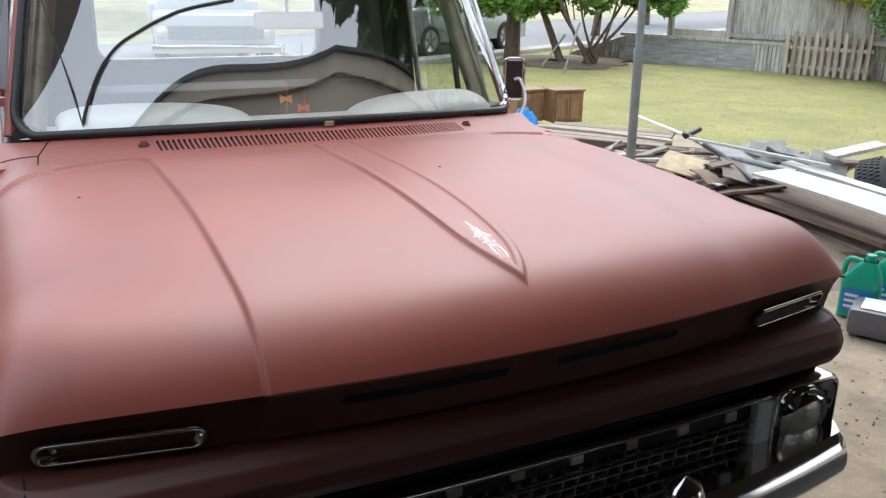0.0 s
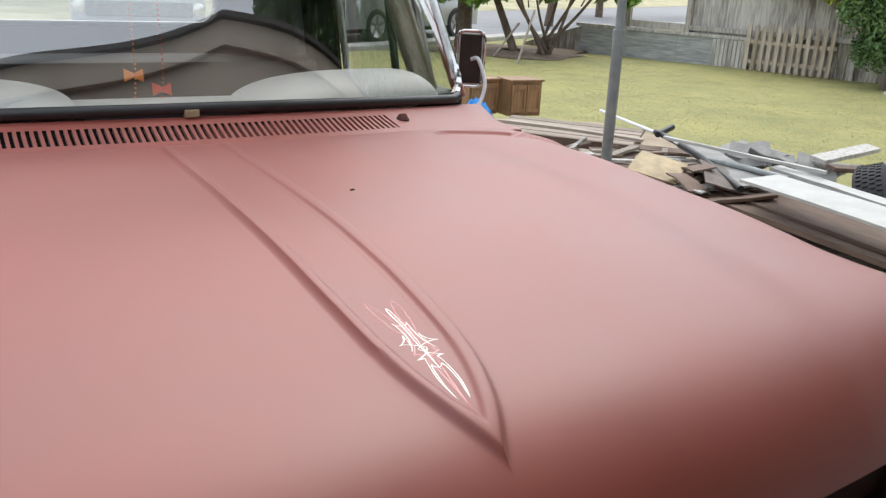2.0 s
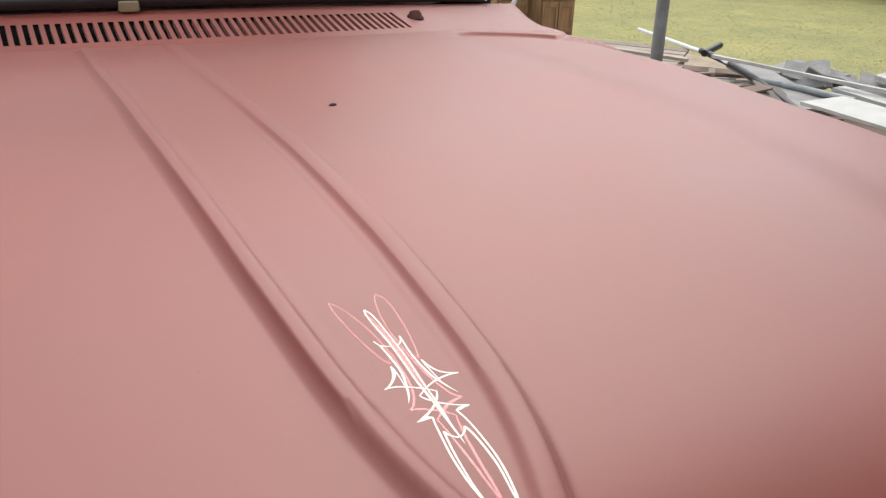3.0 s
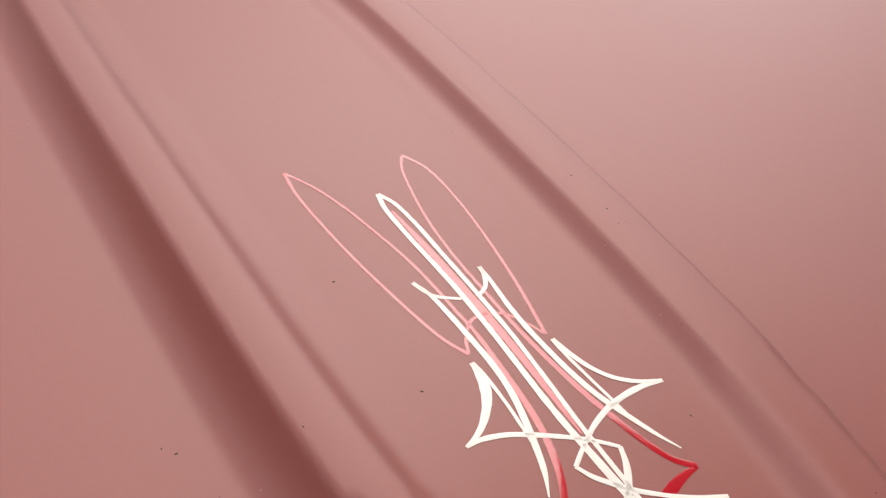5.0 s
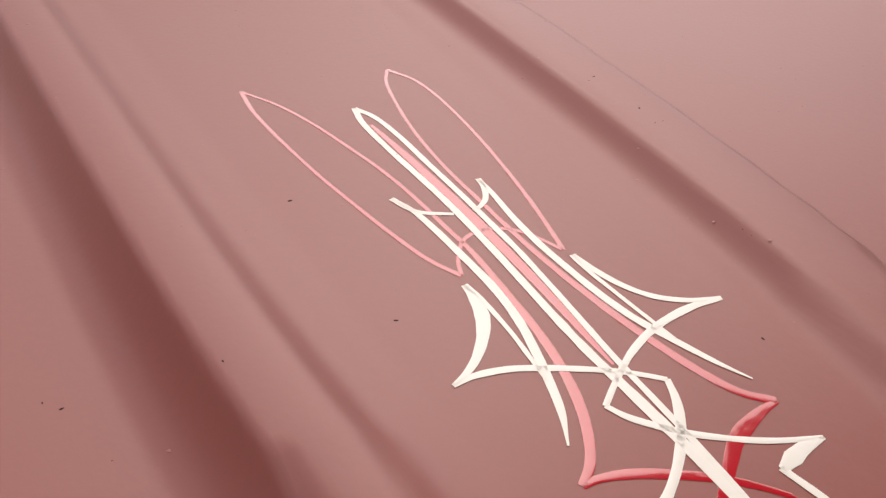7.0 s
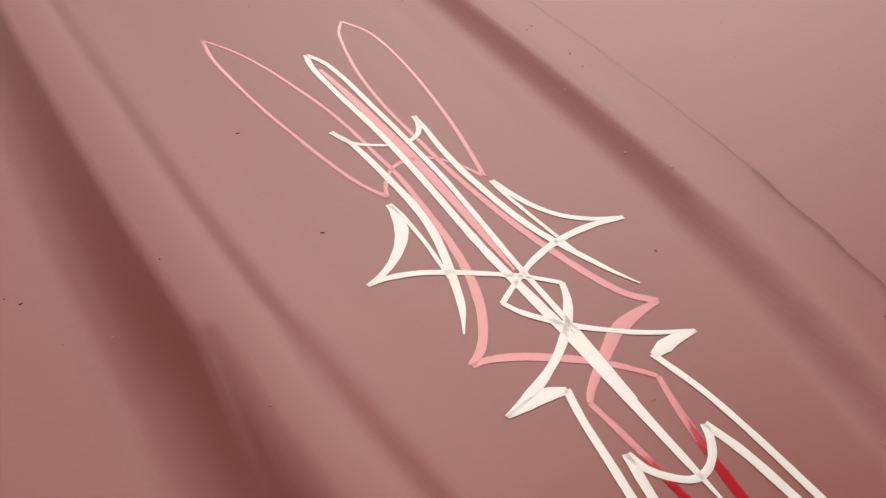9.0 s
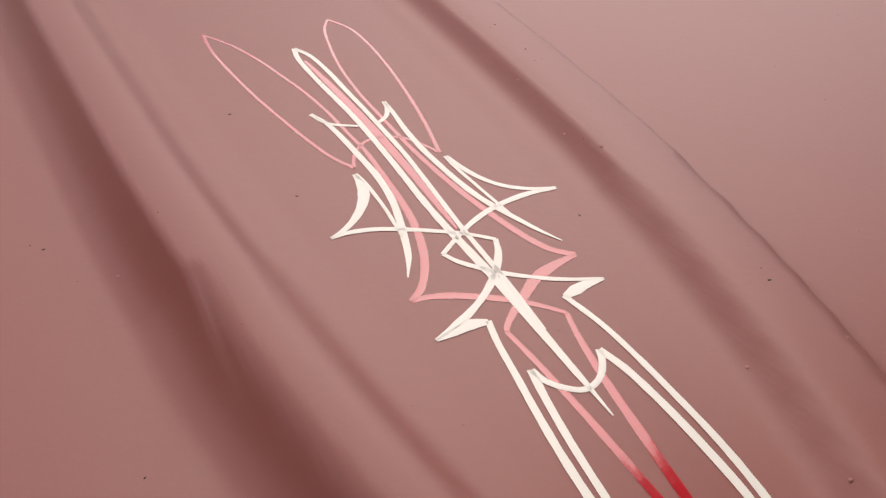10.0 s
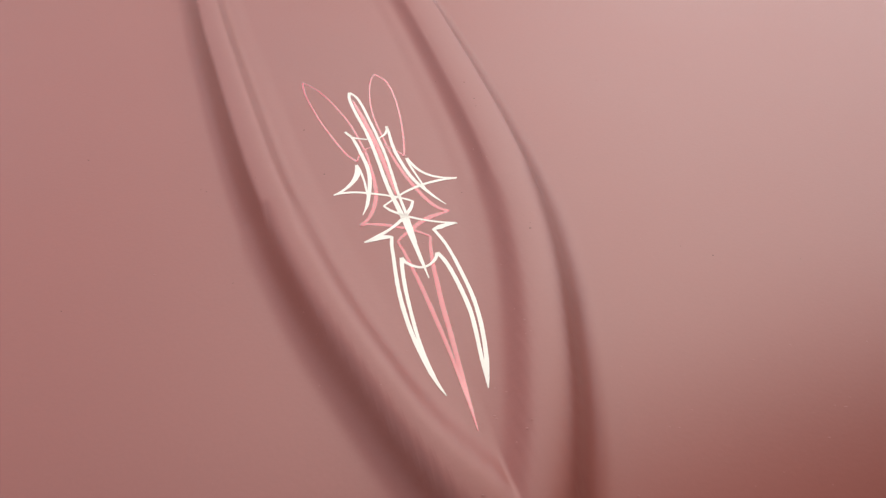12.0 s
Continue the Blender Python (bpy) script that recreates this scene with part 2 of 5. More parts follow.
def grid(fn, nu, nv, closed_u=False):
    """A sheet of (nu+1) x (nv+1) points fn(u, v), u and v in 0..1."""
    bm = bmesh.new()
    rows = [[bm.verts.new(fn(i / nu, j / nv)) for j in range(nv + 1)] for i in range(nu + (0 if closed_u else 1))]
    k = len(rows)
    for i in range(k if closed_u else k - 1):
        a, b = rows[i], rows[(i + 1) % k]
        for j in range(nv):
            bm.faces.new((a[j], b[j], b[j + 1], a[j + 1]))
    return bm


def sheet_mesh(name, xs, ys, zs, material, parent=None, label="", smooth=True):
    """A sheet from arrays of equal shape (rows, columns)."""
    r, c = xs.shape
    idx = np.arange(r * c).reshape(r, c)
    f = np.stack([idx[:-1, :-1], idx[1:, :-1], idx[1:, 1:], idx[:-1, 1:]], -1).reshape(-1, 4)
    me = bpy.data.meshes.new(name)
    me.from_pydata(np.stack([xs.ravel(), ys.ravel(), zs.ravel()], 1).tolist(), [], f.tolist())
    me.materials.append(M[material])
    if smooth:
        me.polygons.foreach_set("use_smooth", [True] * len(me.polygons))
    me.update()
    ob = new(name, me)
    ob.parent = parent
    if label:
        ob["label"] = label
    return ob


def tube(bm, pts, r, n=10, closed=False, caps=True):
    """A round bar along points; r a number or one for each point."""
    pts = [Vector(p) for p in pts]
    rs = [r] * len(pts) if not hasattr(r, "__len__") else list(r)
    rings, k = [], len(pts)
    up = Vector((0.13, 0.21, 1)).normalized()
    for i, p in enumerate(pts):
        a, b = pts[(i - 1) % k if closed else max(i - 1, 0)], pts[(i + 1) % k if closed else min(i + 1, k - 1)]
        d = (b - a).normalized()
        s = d.cross(up)
        if s.length < 1e-3:
            s = d.cross(Vector((1, 0, 0)))
        s.normalize()
        w = s.cross(d)
        rings.append([bm.verts.new(p + rs[i] * (math.cos(2 * math.pi * j / n) * s + math.sin(2 * math.pi * j / n) * w)) for j in range(n)])
    for i in range(k if closed else k - 1):
        a, b = rings[i], rings[(i + 1) % k]
        for j in range(n):
            bm.faces.new((a[j], a[(j + 1) % n], b[(j + 1) % n], b[j]))
    if caps and not closed:
        bm.faces.new(rings[0][::-1]), bm.faces.new(rings[-1])
    return bm


def lathe(profile, n=32, m=None):
    """A turned body about z from (radius, height) pairs."""
    bm = bmesh.new()
    rows = [[bm.verts.new((r * math.cos(2 * math.pi * i / n), r * math.sin(2 * math.pi * i / n), z)) for r, z in profile] for i in range(n)]
    for i in range(n):
        a, b = rows[i], rows[(i + 1) % n]
        for j in range(len(profile) - 1):
            bm.faces.new((a[j], b[j], b[j + 1], a[j + 1]))
    if m is not None:
        bmesh.ops.transform(bm, matrix=m, verts=bm.verts)
    return bm


def spline(pts, n=8):
    """A smooth line through points (Catmull-Rom)."""
    p = [Vector(q) for q in pts]
    p = [2 * p[0] - p[1], *p, 2 * p[-1] - p[-2]]
    out = []
    for i in range(1, len(p) - 2):
        for j in range(n):
            t = j / n
            out.append(0.5 * (2 * p[i] + (p[i + 1] - p[i - 1]) * t + (2 * p[i - 1] - 5 * p[i] + 4 * p[i + 1] - p[i + 2]) * t * t + (3 * p[i] - 3 * p[i + 1] + p[i + 2] - p[i - 1]) * t ** 3))
    out.append(p[-2])
    return out


def smooth01(v):
    v = np.clip(v, 0, 1)
    return v * v * (3 - 2 * v)


# ---- the hood's form ----
TOP = np.polyfit([-0.1, 0, 0.1, 0.2, 0.3, 0.5, 0.66, 0.85, 1.05, 1.25], [1.073, 1.081, 1.0945, 1.112, 1.128, 1.146, 1.152, 1.153, 1.147, 1.139], 5)
P_NOSE, P_SIDE, Z_LIP, Z_SIDE = 4.2, 3.0, 0.965, 0.935
X_EDGE, X_ROLL, POD_X, POD_Y = 0.965, 0.78, 0.537, 1.158


def nose_y(x):
    return -0.105 + 0.10 * (x / 0.93) ** 2


def lip_z(x):
    return Z_LIP - 0.015 * (x / 0.95) ** 4


SPEAR_Y = np.linspace(-0.2, 1.5, 681)
SPEAR_W = np.where(SPEAR_Y > 0, np.interp(SPEAR_Y, [0, 0.02, 0.04, 0.06, 0.08, 0.105, 0.13, 0.165, 0.2, 0.25, 0.32, 0.5, 1.3], [0.002, 0.0125, 0.0225, 0.0300, 0.0360, 0.0435, 0.0485, 0.0540, 0.0570, 0.0595, 0.0625, 0.0650, 0.0670]), 0.002 + 0.5 * SPEAR_Y)
for _ in range(3):
    SPEAR_W[4:-4] = np.convolve(SPEAR_W, np.ones(9) / 9, "valid")


def spear_half(y):
    return np.interp(y, SPEAR_Y, SPEAR_W)


def emboss(x, y):
    """Height of the pressed shapes over the plain skin: side panels a step down, the spear with its beads."""
    a = np.abs(x)
    r = 0.075
    qx, qy = a - POD_X, POD_Y - 1.8 * np.clip(a - 0.70, 0, 1) ** 2 - y
    inside = np.where((qx < r) & (qy < r), r - np.hypot(np.clip(r - qx, 0, 9), np.clip(r - qy, 0, 9)), np.minimum(qx, qy))
    wide = 0.010 + 0.12 * smooth01((qy - qx) / 0.06) * (x > 0)
    h = -(0.0088 + 0.0032 * (x < 0)) * smooth01(inside / wide + 0.3)
    off = x - np.interp(y, [0.15, 0.40, 0.60, 0.90, 1.15], [0.0035, -0.003, -0.007, -0.006, 0.0])
    d = (np.abs(off) - spear_half(y)) / 1.06
    slim = 0.0045 * smooth01(-off / 0.02)
    fade = (0.55 + 0.45 * smooth01((1.0 - y) / 0.7)) * smooth01((1.102 - y) / 0.03)
    outer = np.clip((0.0065 - d) / 0.0095, 0, 1) ** 2
    inner = 1 - np.clip((d + 0.031 - slim) / 0.014, 0, 1) ** 2
    crown = 0.0006 * np.clip(1 - ((d + 0.0095) / 0.0065) ** 2, 0, 1)
    s = 0.0095 * outer - 0.0050 * inner + crown
    groove = -0.0012 * np.exp(-((d + 0.0212 - slim) / 0.0036) ** 2)
    return h + (s + groove) * fade


def hood_skin(x, y, w=1.0):
    """Height of the hood at x, y (top side); w: the nose's fall, 1 on the flat."""
    z = np.polyval(TOP, y) - 0.010 * (x / 0.72) ** 2 - (0.014 + 0.014 * smooth01((1.0 - y) / 0.4)) * np.clip((np.abs(x) - 0.45) / 0.4, 0, 2) ** 2 * smooth01((y - 0.05) / 0.3)
    z = lip_z(x) + (z - lip_z(x)) * w
    a = np.clip((np.abs(x) - X_ROLL) / (X_EDGE - X_ROLL), 0, 1)
    zs = np.minimum(Z_SIDE, z)
    return zs + (z - zs) * (1 - a ** P_SIDE) ** (1 / P_SIDE)


# the undercut panel below the lip: how far back at how far down
LIP_FALL = ((0.003, 0.006), (0.008, 0.012), (0.020, 0.022), (0.032, 0.045), (0.042, 0.075), (0.050, 0.112))


def panel_y(x, z):
    """Depth of the undercut front panel at x, z."""
    drop = float(lip_z(x)) - z
    return float(nose_y(x)) + float(np.interp(drop, [d for q, d in LIP_FALL], [q for q, d in LIP_FALL]))


def hood_rear(x):
    return 1.100 + 0.20 * x ** 2


def cowl_rear(x):
    return 1.214 + 0.387 * x ** 2


def cowl_z(x):
    return 1.180 - 0.048 * (x / 0.87) ** 2


def top_z(x, y):
    """Height of the finished hood surface on its upper side."""
    ys, yf = nose_y(x) + 0.27, nose_y(x)
    u = np.clip((ys - y) / (ys - yf), 0, 1)
    return hood_skin(x, y, 1 - u ** P_NOSE) + emboss(x, y)


# ---- pickup truck ----
truck = thing("pickup_truck", (0, 0, 0), "old pickup truck in matt red oxide primer, parked facing the garage", "pickup truck")

ang = np.linspace(0, math.pi / 2, 26)
xr = X_ROLL + (X_EDGE - X_ROLL) * np.sin(ang) ** (2 / P_SIDE)
xh = np.concatenate([np.linspace(0, 0.085, 96)[:-1], np.linspace(0.085, 0.50, 46)[:-1], np.linspace(0.50, 0.62, 44)[:-1], np.linspace(0.62, X_ROLL, 44)[:-1], xr])
xv = np.concatenate([-xh[:0:-1], xh])
top_n = 300
th = np.linspace(0, math.pi / 2, 64)[1:]
cols_x, cols_y, cols_z = [], [], []
ys, yf = nose_y(xv) + 0.27, nose_y(xv)
for k in range(top_n + 1):
    s = k / top_n
    y = hood_rear(xv) * (1 - s) + ys * s
    cols_x.append(xv), cols_y.append(y), cols_z.append(hood_skin(xv, y) + emboss(xv, y))
for a in th:
    u = math.sin(a) ** 0.75
    w = 1 - u ** P_NOSE
    y = ys - (ys - yf) * u
    e = emboss(xv, y)
    cols_x.append(xv), cols_y.append(y - e * u ** 4 * 0.8), cols_z.append(hood_skin(xv, y, w) + e * (1 - 0.6 * u ** 4))
for q, dz in LIP_FALL:
    e = emboss(xv, yf)
    cols_x.append(xv), cols_y.append(yf + q - e * 0.8), cols_z.append(np.minimum(cols_z[-1], lip_z(xv) - dz))
hood = sheet_mesh("hood", np.array(cols_x).T, np.array(cols_y).T, np.array(cols_z).T, "paint", truck, "matt red oxide hood with a raised centre spear")
# faces under the lip take the darkened copy, as painted shade
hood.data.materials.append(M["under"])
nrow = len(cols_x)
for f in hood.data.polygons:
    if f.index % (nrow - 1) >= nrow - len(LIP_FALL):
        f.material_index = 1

# cowl between hood and windshield: front strip, rear strip, slots with bars between
GX, NSLOT = 0.497, 68
S0, S1 = 0.18, 0.72


def cowl_pt(x, s):
    y = hood_rear(x) + (cowl_rear(x) - hood_rear(x)) * s
    z0 = top_z(x, hood_rear(x))
    return x, y, z0 + (cowl_z(x) - z0) * max(s, 0.0) ** 1.15


def strip(name, s0, s1, x0, x1, nx, ns, label=""):
    return part(name, grid(lambda u, v: cowl_pt(x0 + (x1 - x0) * u, s0 + (s1 - s0) * v), nx, ns), "paint", truck, label, True)


strip("cowl_front", -0.0, S0, -0.95, 0.95, 120, 3)
strip("cowl_rear", S1, 1.0, -0.95, 0.95, 120, 4)
for sg in (-1, 1):
    strip("cowl_side", S0, S1, sg * GX, sg * 0.95, 40, 6)
pitch = 2 * GX / NSLOT
for i in range(NSLOT + 1):
    xc = -GX + i * pitch
    bm = bmesh.new()
    sk = 0.010 + 0.028 * max(0.0, xc / GX)
    ends = []
    for s in np.linspace(S0 - 0.02, S1 + 0.02, 5):
        row = []
        for dx, dz in ((-0.23 * pitch, -0.010), (-0.23 * pitch, 0.0), (0.23 * pitch, 0.0), (0.23 * pitch, -0.010)):
            p = cowl_pt(min(max(xc + dx, -GX - 0.004), GX + 0.004), s)
            row.append(bm.verts.new((p[0], p[1], p[2] + dz)))
        ends.append(row)
    for a, b in zip(ends[:-1], ends[1:]):
        for j in range(3):
            bm.faces.new((a[j], a[j + 1], b[j + 1], b[j]))
    part("vent_bar", bm, "paint", truck)
# sunken sheet below the slots; near-black colour stands for their shade
part("vent_cavity", grid(lambda u, v: (lambda p: (p[0], p[1], p[2] - 0.030 * math.sin(math.pi * v) ** 0.5 - 0.002))(cowl_pt(-0.515 + 1.03 * u, 0.14 + 0.62 * v)), 40, 8), "hole", truck, "air inlet under the cowl slots, its shade put in as near-black")
for sg in (-1, 1):
    p = cowl_pt(sg * 0.530, 0.50)
    w = part("wiper_post", lathe([(0.0, 0.014), (0.009, 0.013), (0.0125, 0.007), (0.013, -0.004)], 18, Matrix.Translation(p) @ Matrix.Rotation(radians(-18), 4, "X")), "knob", truck, "stubby wiper post without arm", True)
    part("post_hole", lathe([(0.0, 0.0035), (0.015, 0.003), (0.017, -0.003)], 20, Matrix.Translation(p) @ Matrix.Rotation(radians(18), 4, "X")), "hole", w)
# body seam at the cowl's end
for sg in (-1,):
    for a, b in (((0.95, 0.45), (0.81, 0.36)), ((0.81, 0.36), (0.775, 0.97)), ((0.81, 0.36), (0.815, 0.0))):
        pts = [cowl_pt(sg * (a[0] + (b[0] - a[0]) * k / 6), a[1] + (b[1] - a[1]) * k / 6) for k in range(7)]
        part("body_seam", tube(bmesh.new(), [(q[0], q[1], q[2] + 0.0003) for q in pts], 0.0022, 6), "hole", truck)

# fenders, front header, lower body
for sg in (-1, 1):
    def fend(u, v):
        y = 0.085 + 1.505 * u ** 1.4
        up = 0.055 * float(smooth01((y - 0.10) / 0.12))
        prof = [(0.900, 0.862 + up), (0.935, 0.860 + up), (0.955, 0.856 + up), (0.972, 0.84 + 0.5 * up), (0.984, 0.79), (0.980, 0.72), (0.972, 0.60), (0.965, 0.40)]
        k = v * (len(prof) - 1)
        i = min(int(k), len(prof) - 2)
        x = prof[i][0] + (prof[i + 1][0] - prof[i][0]) * (k - i)
        z = prof[i][1] + (prof[i + 1][1] - prof[i][1]) * (k - i)
        return sg * x, y, z
    part("fender", grid(fend, 60, 28), "paint", truck, "", True)


def header_pt(u, v):
    x = -0.984 + 1.968 * u
    pts = [(0.060, 0.850), (0.020, 0.850), (-0.018, 0.843), (-0.046, 0.824), (-0.060, 0.794), (-0.058, 0.765), (-0.044, 0.742), (-0.012, 0.730), (0.03, 0.728)]
    k = v * (len(pts) - 1)
    i = min(int(k), len(pts) - 2)
    f = k - i
    y, z = (pts[i][j] + (pts[i + 1][j] - pts[i][j]) * f for j in (0, 1))
    c = min(1.0, max(0.0, (abs(x) - 0.86) / 0.124))
    return x, y - 0.03 * (1 - (x / 0.984) ** 2) + 0.16 * (1 - math.sqrt(1 - c ** 2.2)), z - 0.012 * c ** 3 * (z - 0.73) / 0.12


# same darkened copy: the shade over the grille is in its colour
part("front_header", grid(header_pt, 110, 48), "under", truck, "red oxide panel over the grille, darkened in its colour for shade", True)
for sg in (-1, 1):
    part("header_seam", tube(bmesh.new(), [Vector(header_pt(0.5 + sg * 0.468, v / 14)) for v in range(2, 12)], 0.0014, 6), "hole", truck)
# flat near-black board in place of the shade round the grille
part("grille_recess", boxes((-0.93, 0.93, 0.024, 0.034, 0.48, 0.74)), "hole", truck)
# no opening is cut: dark sheets on the panel stand for the slots' shade
for x0, x1 in ((-0.40, -0.07), (0.045, 0.36)):
    part("hood_slot", grid(lambda u, v: (x0 + (x1 - x0) * u, panel_y(x0 + (x1 - x0) * u, 0.905 + 0.020 * v) - 0.002, 0.905 + 0.020 * v), 16, 1), "hole", truck, "flat near-black sheet for the shade in the hood's air slot")


def ring_path(x0, x1, z0, z1, r, y, n=6, skew=0.0):
    pts = []
    for cx, cz, a0 in ((x1 - r, z1 - r, 0), (x0 + r, z1 - r, 90), (x0 + r, z0 + r, 180), (x1 - r, z0 + r, 270)):
        for k in range(n + 1):
            a = radians(a0 + 90 * k / n)
            pts.append((cx + r * math.cos(a), y, cz + r * math.sin(a)))
    return [(x + skew * (z - z0), yy, z) for x, yy, z in pts]


# parking lights: a flared chrome dish round a sunken dark lens
for sg in (-1, 1):
    def dish(x0, x1, z0, z1, r, back):
        return [(sg * x, panel_y(x, z) - 0.003 + back, z) for x, y, z in ring_path(x0, x1, z0, z1, r, 0)]
    rims = [dish(0.634, 0.906, 0.858, 0.908, 0.024, 0.0), dish(0.639, 0.901, 0.863, 0.903, 0.019, -0.003), dish(0.643, 0.897, 0.866, 0.900, 0.016, 0.002), dish(0.660, 0.850, 0.869, 0.897, 0.010, 0.026)]
    bm = bmesh.new()
    rows = [[bm.verts.new(p) for p in ring] for ring in rims]
    for r0, r1 in zip(rows[:-1], rows[1:]):
        for i in range(len(r0)):
            j = (i + 1) % len(r0)
            bm.faces.new((r0[i], r0[j], r1[j], r1[i]))
    bm.normal_update()
    lamp = part("parking_light", bm, "chrome", truck, "parking light in a flared chrome surround", True)
    part("bezel", tube(bmesh.new(), rims[1], 0.0030, 10, closed=True), "chrome", lamp, "thin chrome rim", True)
    bm = bmesh.new()
    bm.faces.new([bm.verts.new((x, y - 0.002, z)) for x, y, z in rims[3]])
    part("lens", bm, "smoked", lamp, "dark smoked lens")
    part("screw", lathe([(0.0, 0.003), (0.004, 0.002), (0.005, 0.0)], 12, pose(sg * 0.872, panel_y(0.872, 0.883) + 0.008, 0.883, 90, 0, 0)), "dull_chrome", lamp, "small screw")

# grille
grille = part("grille", boxes((-0.70, 0.70, 0.010, 0.020, 0.48, 0.68)), "hole", truck, "dark grille with chrome bars")
part("top_moulding", tube(bmesh.new(), [(-0.72, -0.02, 0.668), (-0.4, -0.035, 0.668), (0, -0.04, 0.668), (0.4, -0.035, 0.668), (0.72, -0.02, 0.668)], 0.008, 10), "chrome", grille, "", True)
part("mid_moulding", tube(bmesh.new(), [(-0.69, -0.020, 0.612), (0, -0.034, 0.612), (0.69, -0.020, 0.612)], 0.004, 8), "chrome", grille, "", True)
part("low_moulding", tube(bmesh.new(), [(-0.70, -0.02, 0.512), (0, -0.035, 0.512), (0.70, -0.02, 0.512)], 0.014, 10), "chrome", grille, "", True)
part("name_panel", boxes((-0.69, 0.69, -0.012, -0.004, 0.614, 0.662)), "black", grille)
for i in range(9):
    xc = -0.60 + 0.15 * i
    part("badge_block", boxes((xc - 0.017, xc + 0.017, -0.022, -0.012, 0.624, 0.650), bev=0.003), "dull_chrome", grille, "plain bright block on the name panel")
for i in range(35):
    xc = -0.68 + 0.04 * i
    bar = boxes((-0.0018, 0.0018, -0.014, -0.002, -0.045, 0.045))
    part("grille_upright", bar, "dull_chrome", grille).matrix_basis = pose(xc, 0, 0.566, 0, 14, 0)
for z in (0.542, 0.565, 0.588):
    part("grille_bar", boxes((-0.69, 0.69, -0.017, -0.006, z - 0.0018, z + 0.0018)), "dull_chrome", grille)
for sg in (-1, 1):
    part("grille_end", boxes((min(sg * 0.672, sg * 0.726), max(sg * 0.672, sg * 0.726), -0.034, 0.012, 0.50, 0.662), bev=0.008), "silver", grille, "satin silver end plate", True)
    # near-black block added to close the fender gap with shade
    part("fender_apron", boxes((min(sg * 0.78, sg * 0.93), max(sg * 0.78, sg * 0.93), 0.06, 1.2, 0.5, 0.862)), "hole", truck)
part("lower_panel", boxes((-0.93, 0.93, 0.0, 0.03, 0.36, 0.50)), "black", truck)

# headlights: a dished chrome panel, a bright ring, a clouded lens and a half visor
for sg in (-1, 1):
    xc, zc = sg * 0.836, 0.588
    rings = [ring_path(xc - h, xc + h, zc - h, zc + h, 0.2 * h + 0.012, y) for h, y in ((0.108, 0.02), (0.110, -0.030), (0.106, -0.040), (0.100, -0.042), (0.096, -0.034))]
    rings.append([(xc + 0.088 * (x - xc) / math.hypot(x - xc, z - zc), -0.016, zc + 0.088 * (z - zc) / math.hypot(x - xc, z - zc)) for x, y, z in rings[-1]])
    bm = bmesh.new()
    rows = [[bm.verts.new(p) for p in ring] for ring in rings]
    for r0, r1 in zip(rows[:-1], rows[1:]):
        for i in range(len(r0)):
            j = (i + 1) % len(r0)
            bm.faces.new((r0[i], r0[j], r1[j], r1[i]))
    hl = part("headlight", bm, "chrome", truck, "round headlight in a dished chrome panel", True)
    part("bucket", lathe([(0.090, -0.006), (0.090, 0.010), (0.084, 0.016), (0.078, 0.014), (0.077, 0.004)], 40, pose(xc, -0.020, zc, 90, 0, 0)), "chrome", hl, "bright retaining ring", True)
    part("lens", lathe([(0.078, 0.0), (0.066, 0.012), (0.044, 0.021), (0.022, 0.026), (0.0, 0.028)], 40, pose(xc, -0.022, zc, 90, 0, 0)), "lens", hl, "clouded glass lens", True)
    bm = grid(lambda u, v: (xc + (0.082 + 0.004 * v) * math.cos(radians(22 + 136 * u)), -0.030 - 0.046 * v * math.sin(math.pi * u) ** 0.6, zc + (0.082 + 0.004 * v) * math.sin(radians(22 + 136 * u)) - 0.012 * v), 24, 6)
    part("visor", bm, "chrome", hl, "chrome eyebrow over the lens", True)

# bumper
bp = lambda u, v: ((-0.99 + 1.98 * u), -0.17 + 0.10 * (2 * u - 1) ** 2 + 0.10 * max(0, abs(2 * u - 1) - 0.93) / 0.07 - 0.035 * math.sin(math.pi * v) ** 0.7, 0.425 + 0.132 * v)
bump = part("front_bumper", grid(bp, 80, 16), "chrome", truck, "curved chrome front bumper", True)
part("bumper_top", grid(lambda u, v: (lambda p: (p[0], p[1] + 0.10 * v, p[2] - 0.004 * v))(bp(u, 1.0)), 80, 3), "chrome", bump, "", True)
for sg in (-1, 1):
    part("bumper_guard", grid(lambda u, v: (sg * 0.295 + 0.058 * math.cos(2 * math.pi * u) * math.sin(math.pi * v) ** 0.3, -0.20 + 0.05 * math.sin(2 * math.pi * u) * math.sin(math.pi * v) ** 0.3, 0.38 + 0.28 * v), 24, 16, True), "chrome", bump, "rounded chrome guard", True)

# cab
WS_H = 0.45
LEAN = 0.48


def ws(x, s):
    k = 1 - 0.115 * s
    lean = LEAN * (0.625 + 0.375 * (x / 0.87) ** 2) - x * x * (1 - (x / 0.87) ** 2)
    return x * k, cowl_rear(x) + 0.014 + lean * WS_H * s, cowl_z(x) + 0.012 + WS_H * s + 0.05 * (x / 0.87) ** 2 * s


def ws_half(s):
    """Half width of the pane at s, with rounded lower corners."""
    r = 0.075
    k = min(1.0, s * WS_H / r)
    return 0.87 - r * (1 - math.sqrt(1 - (1 - k) ** 2))


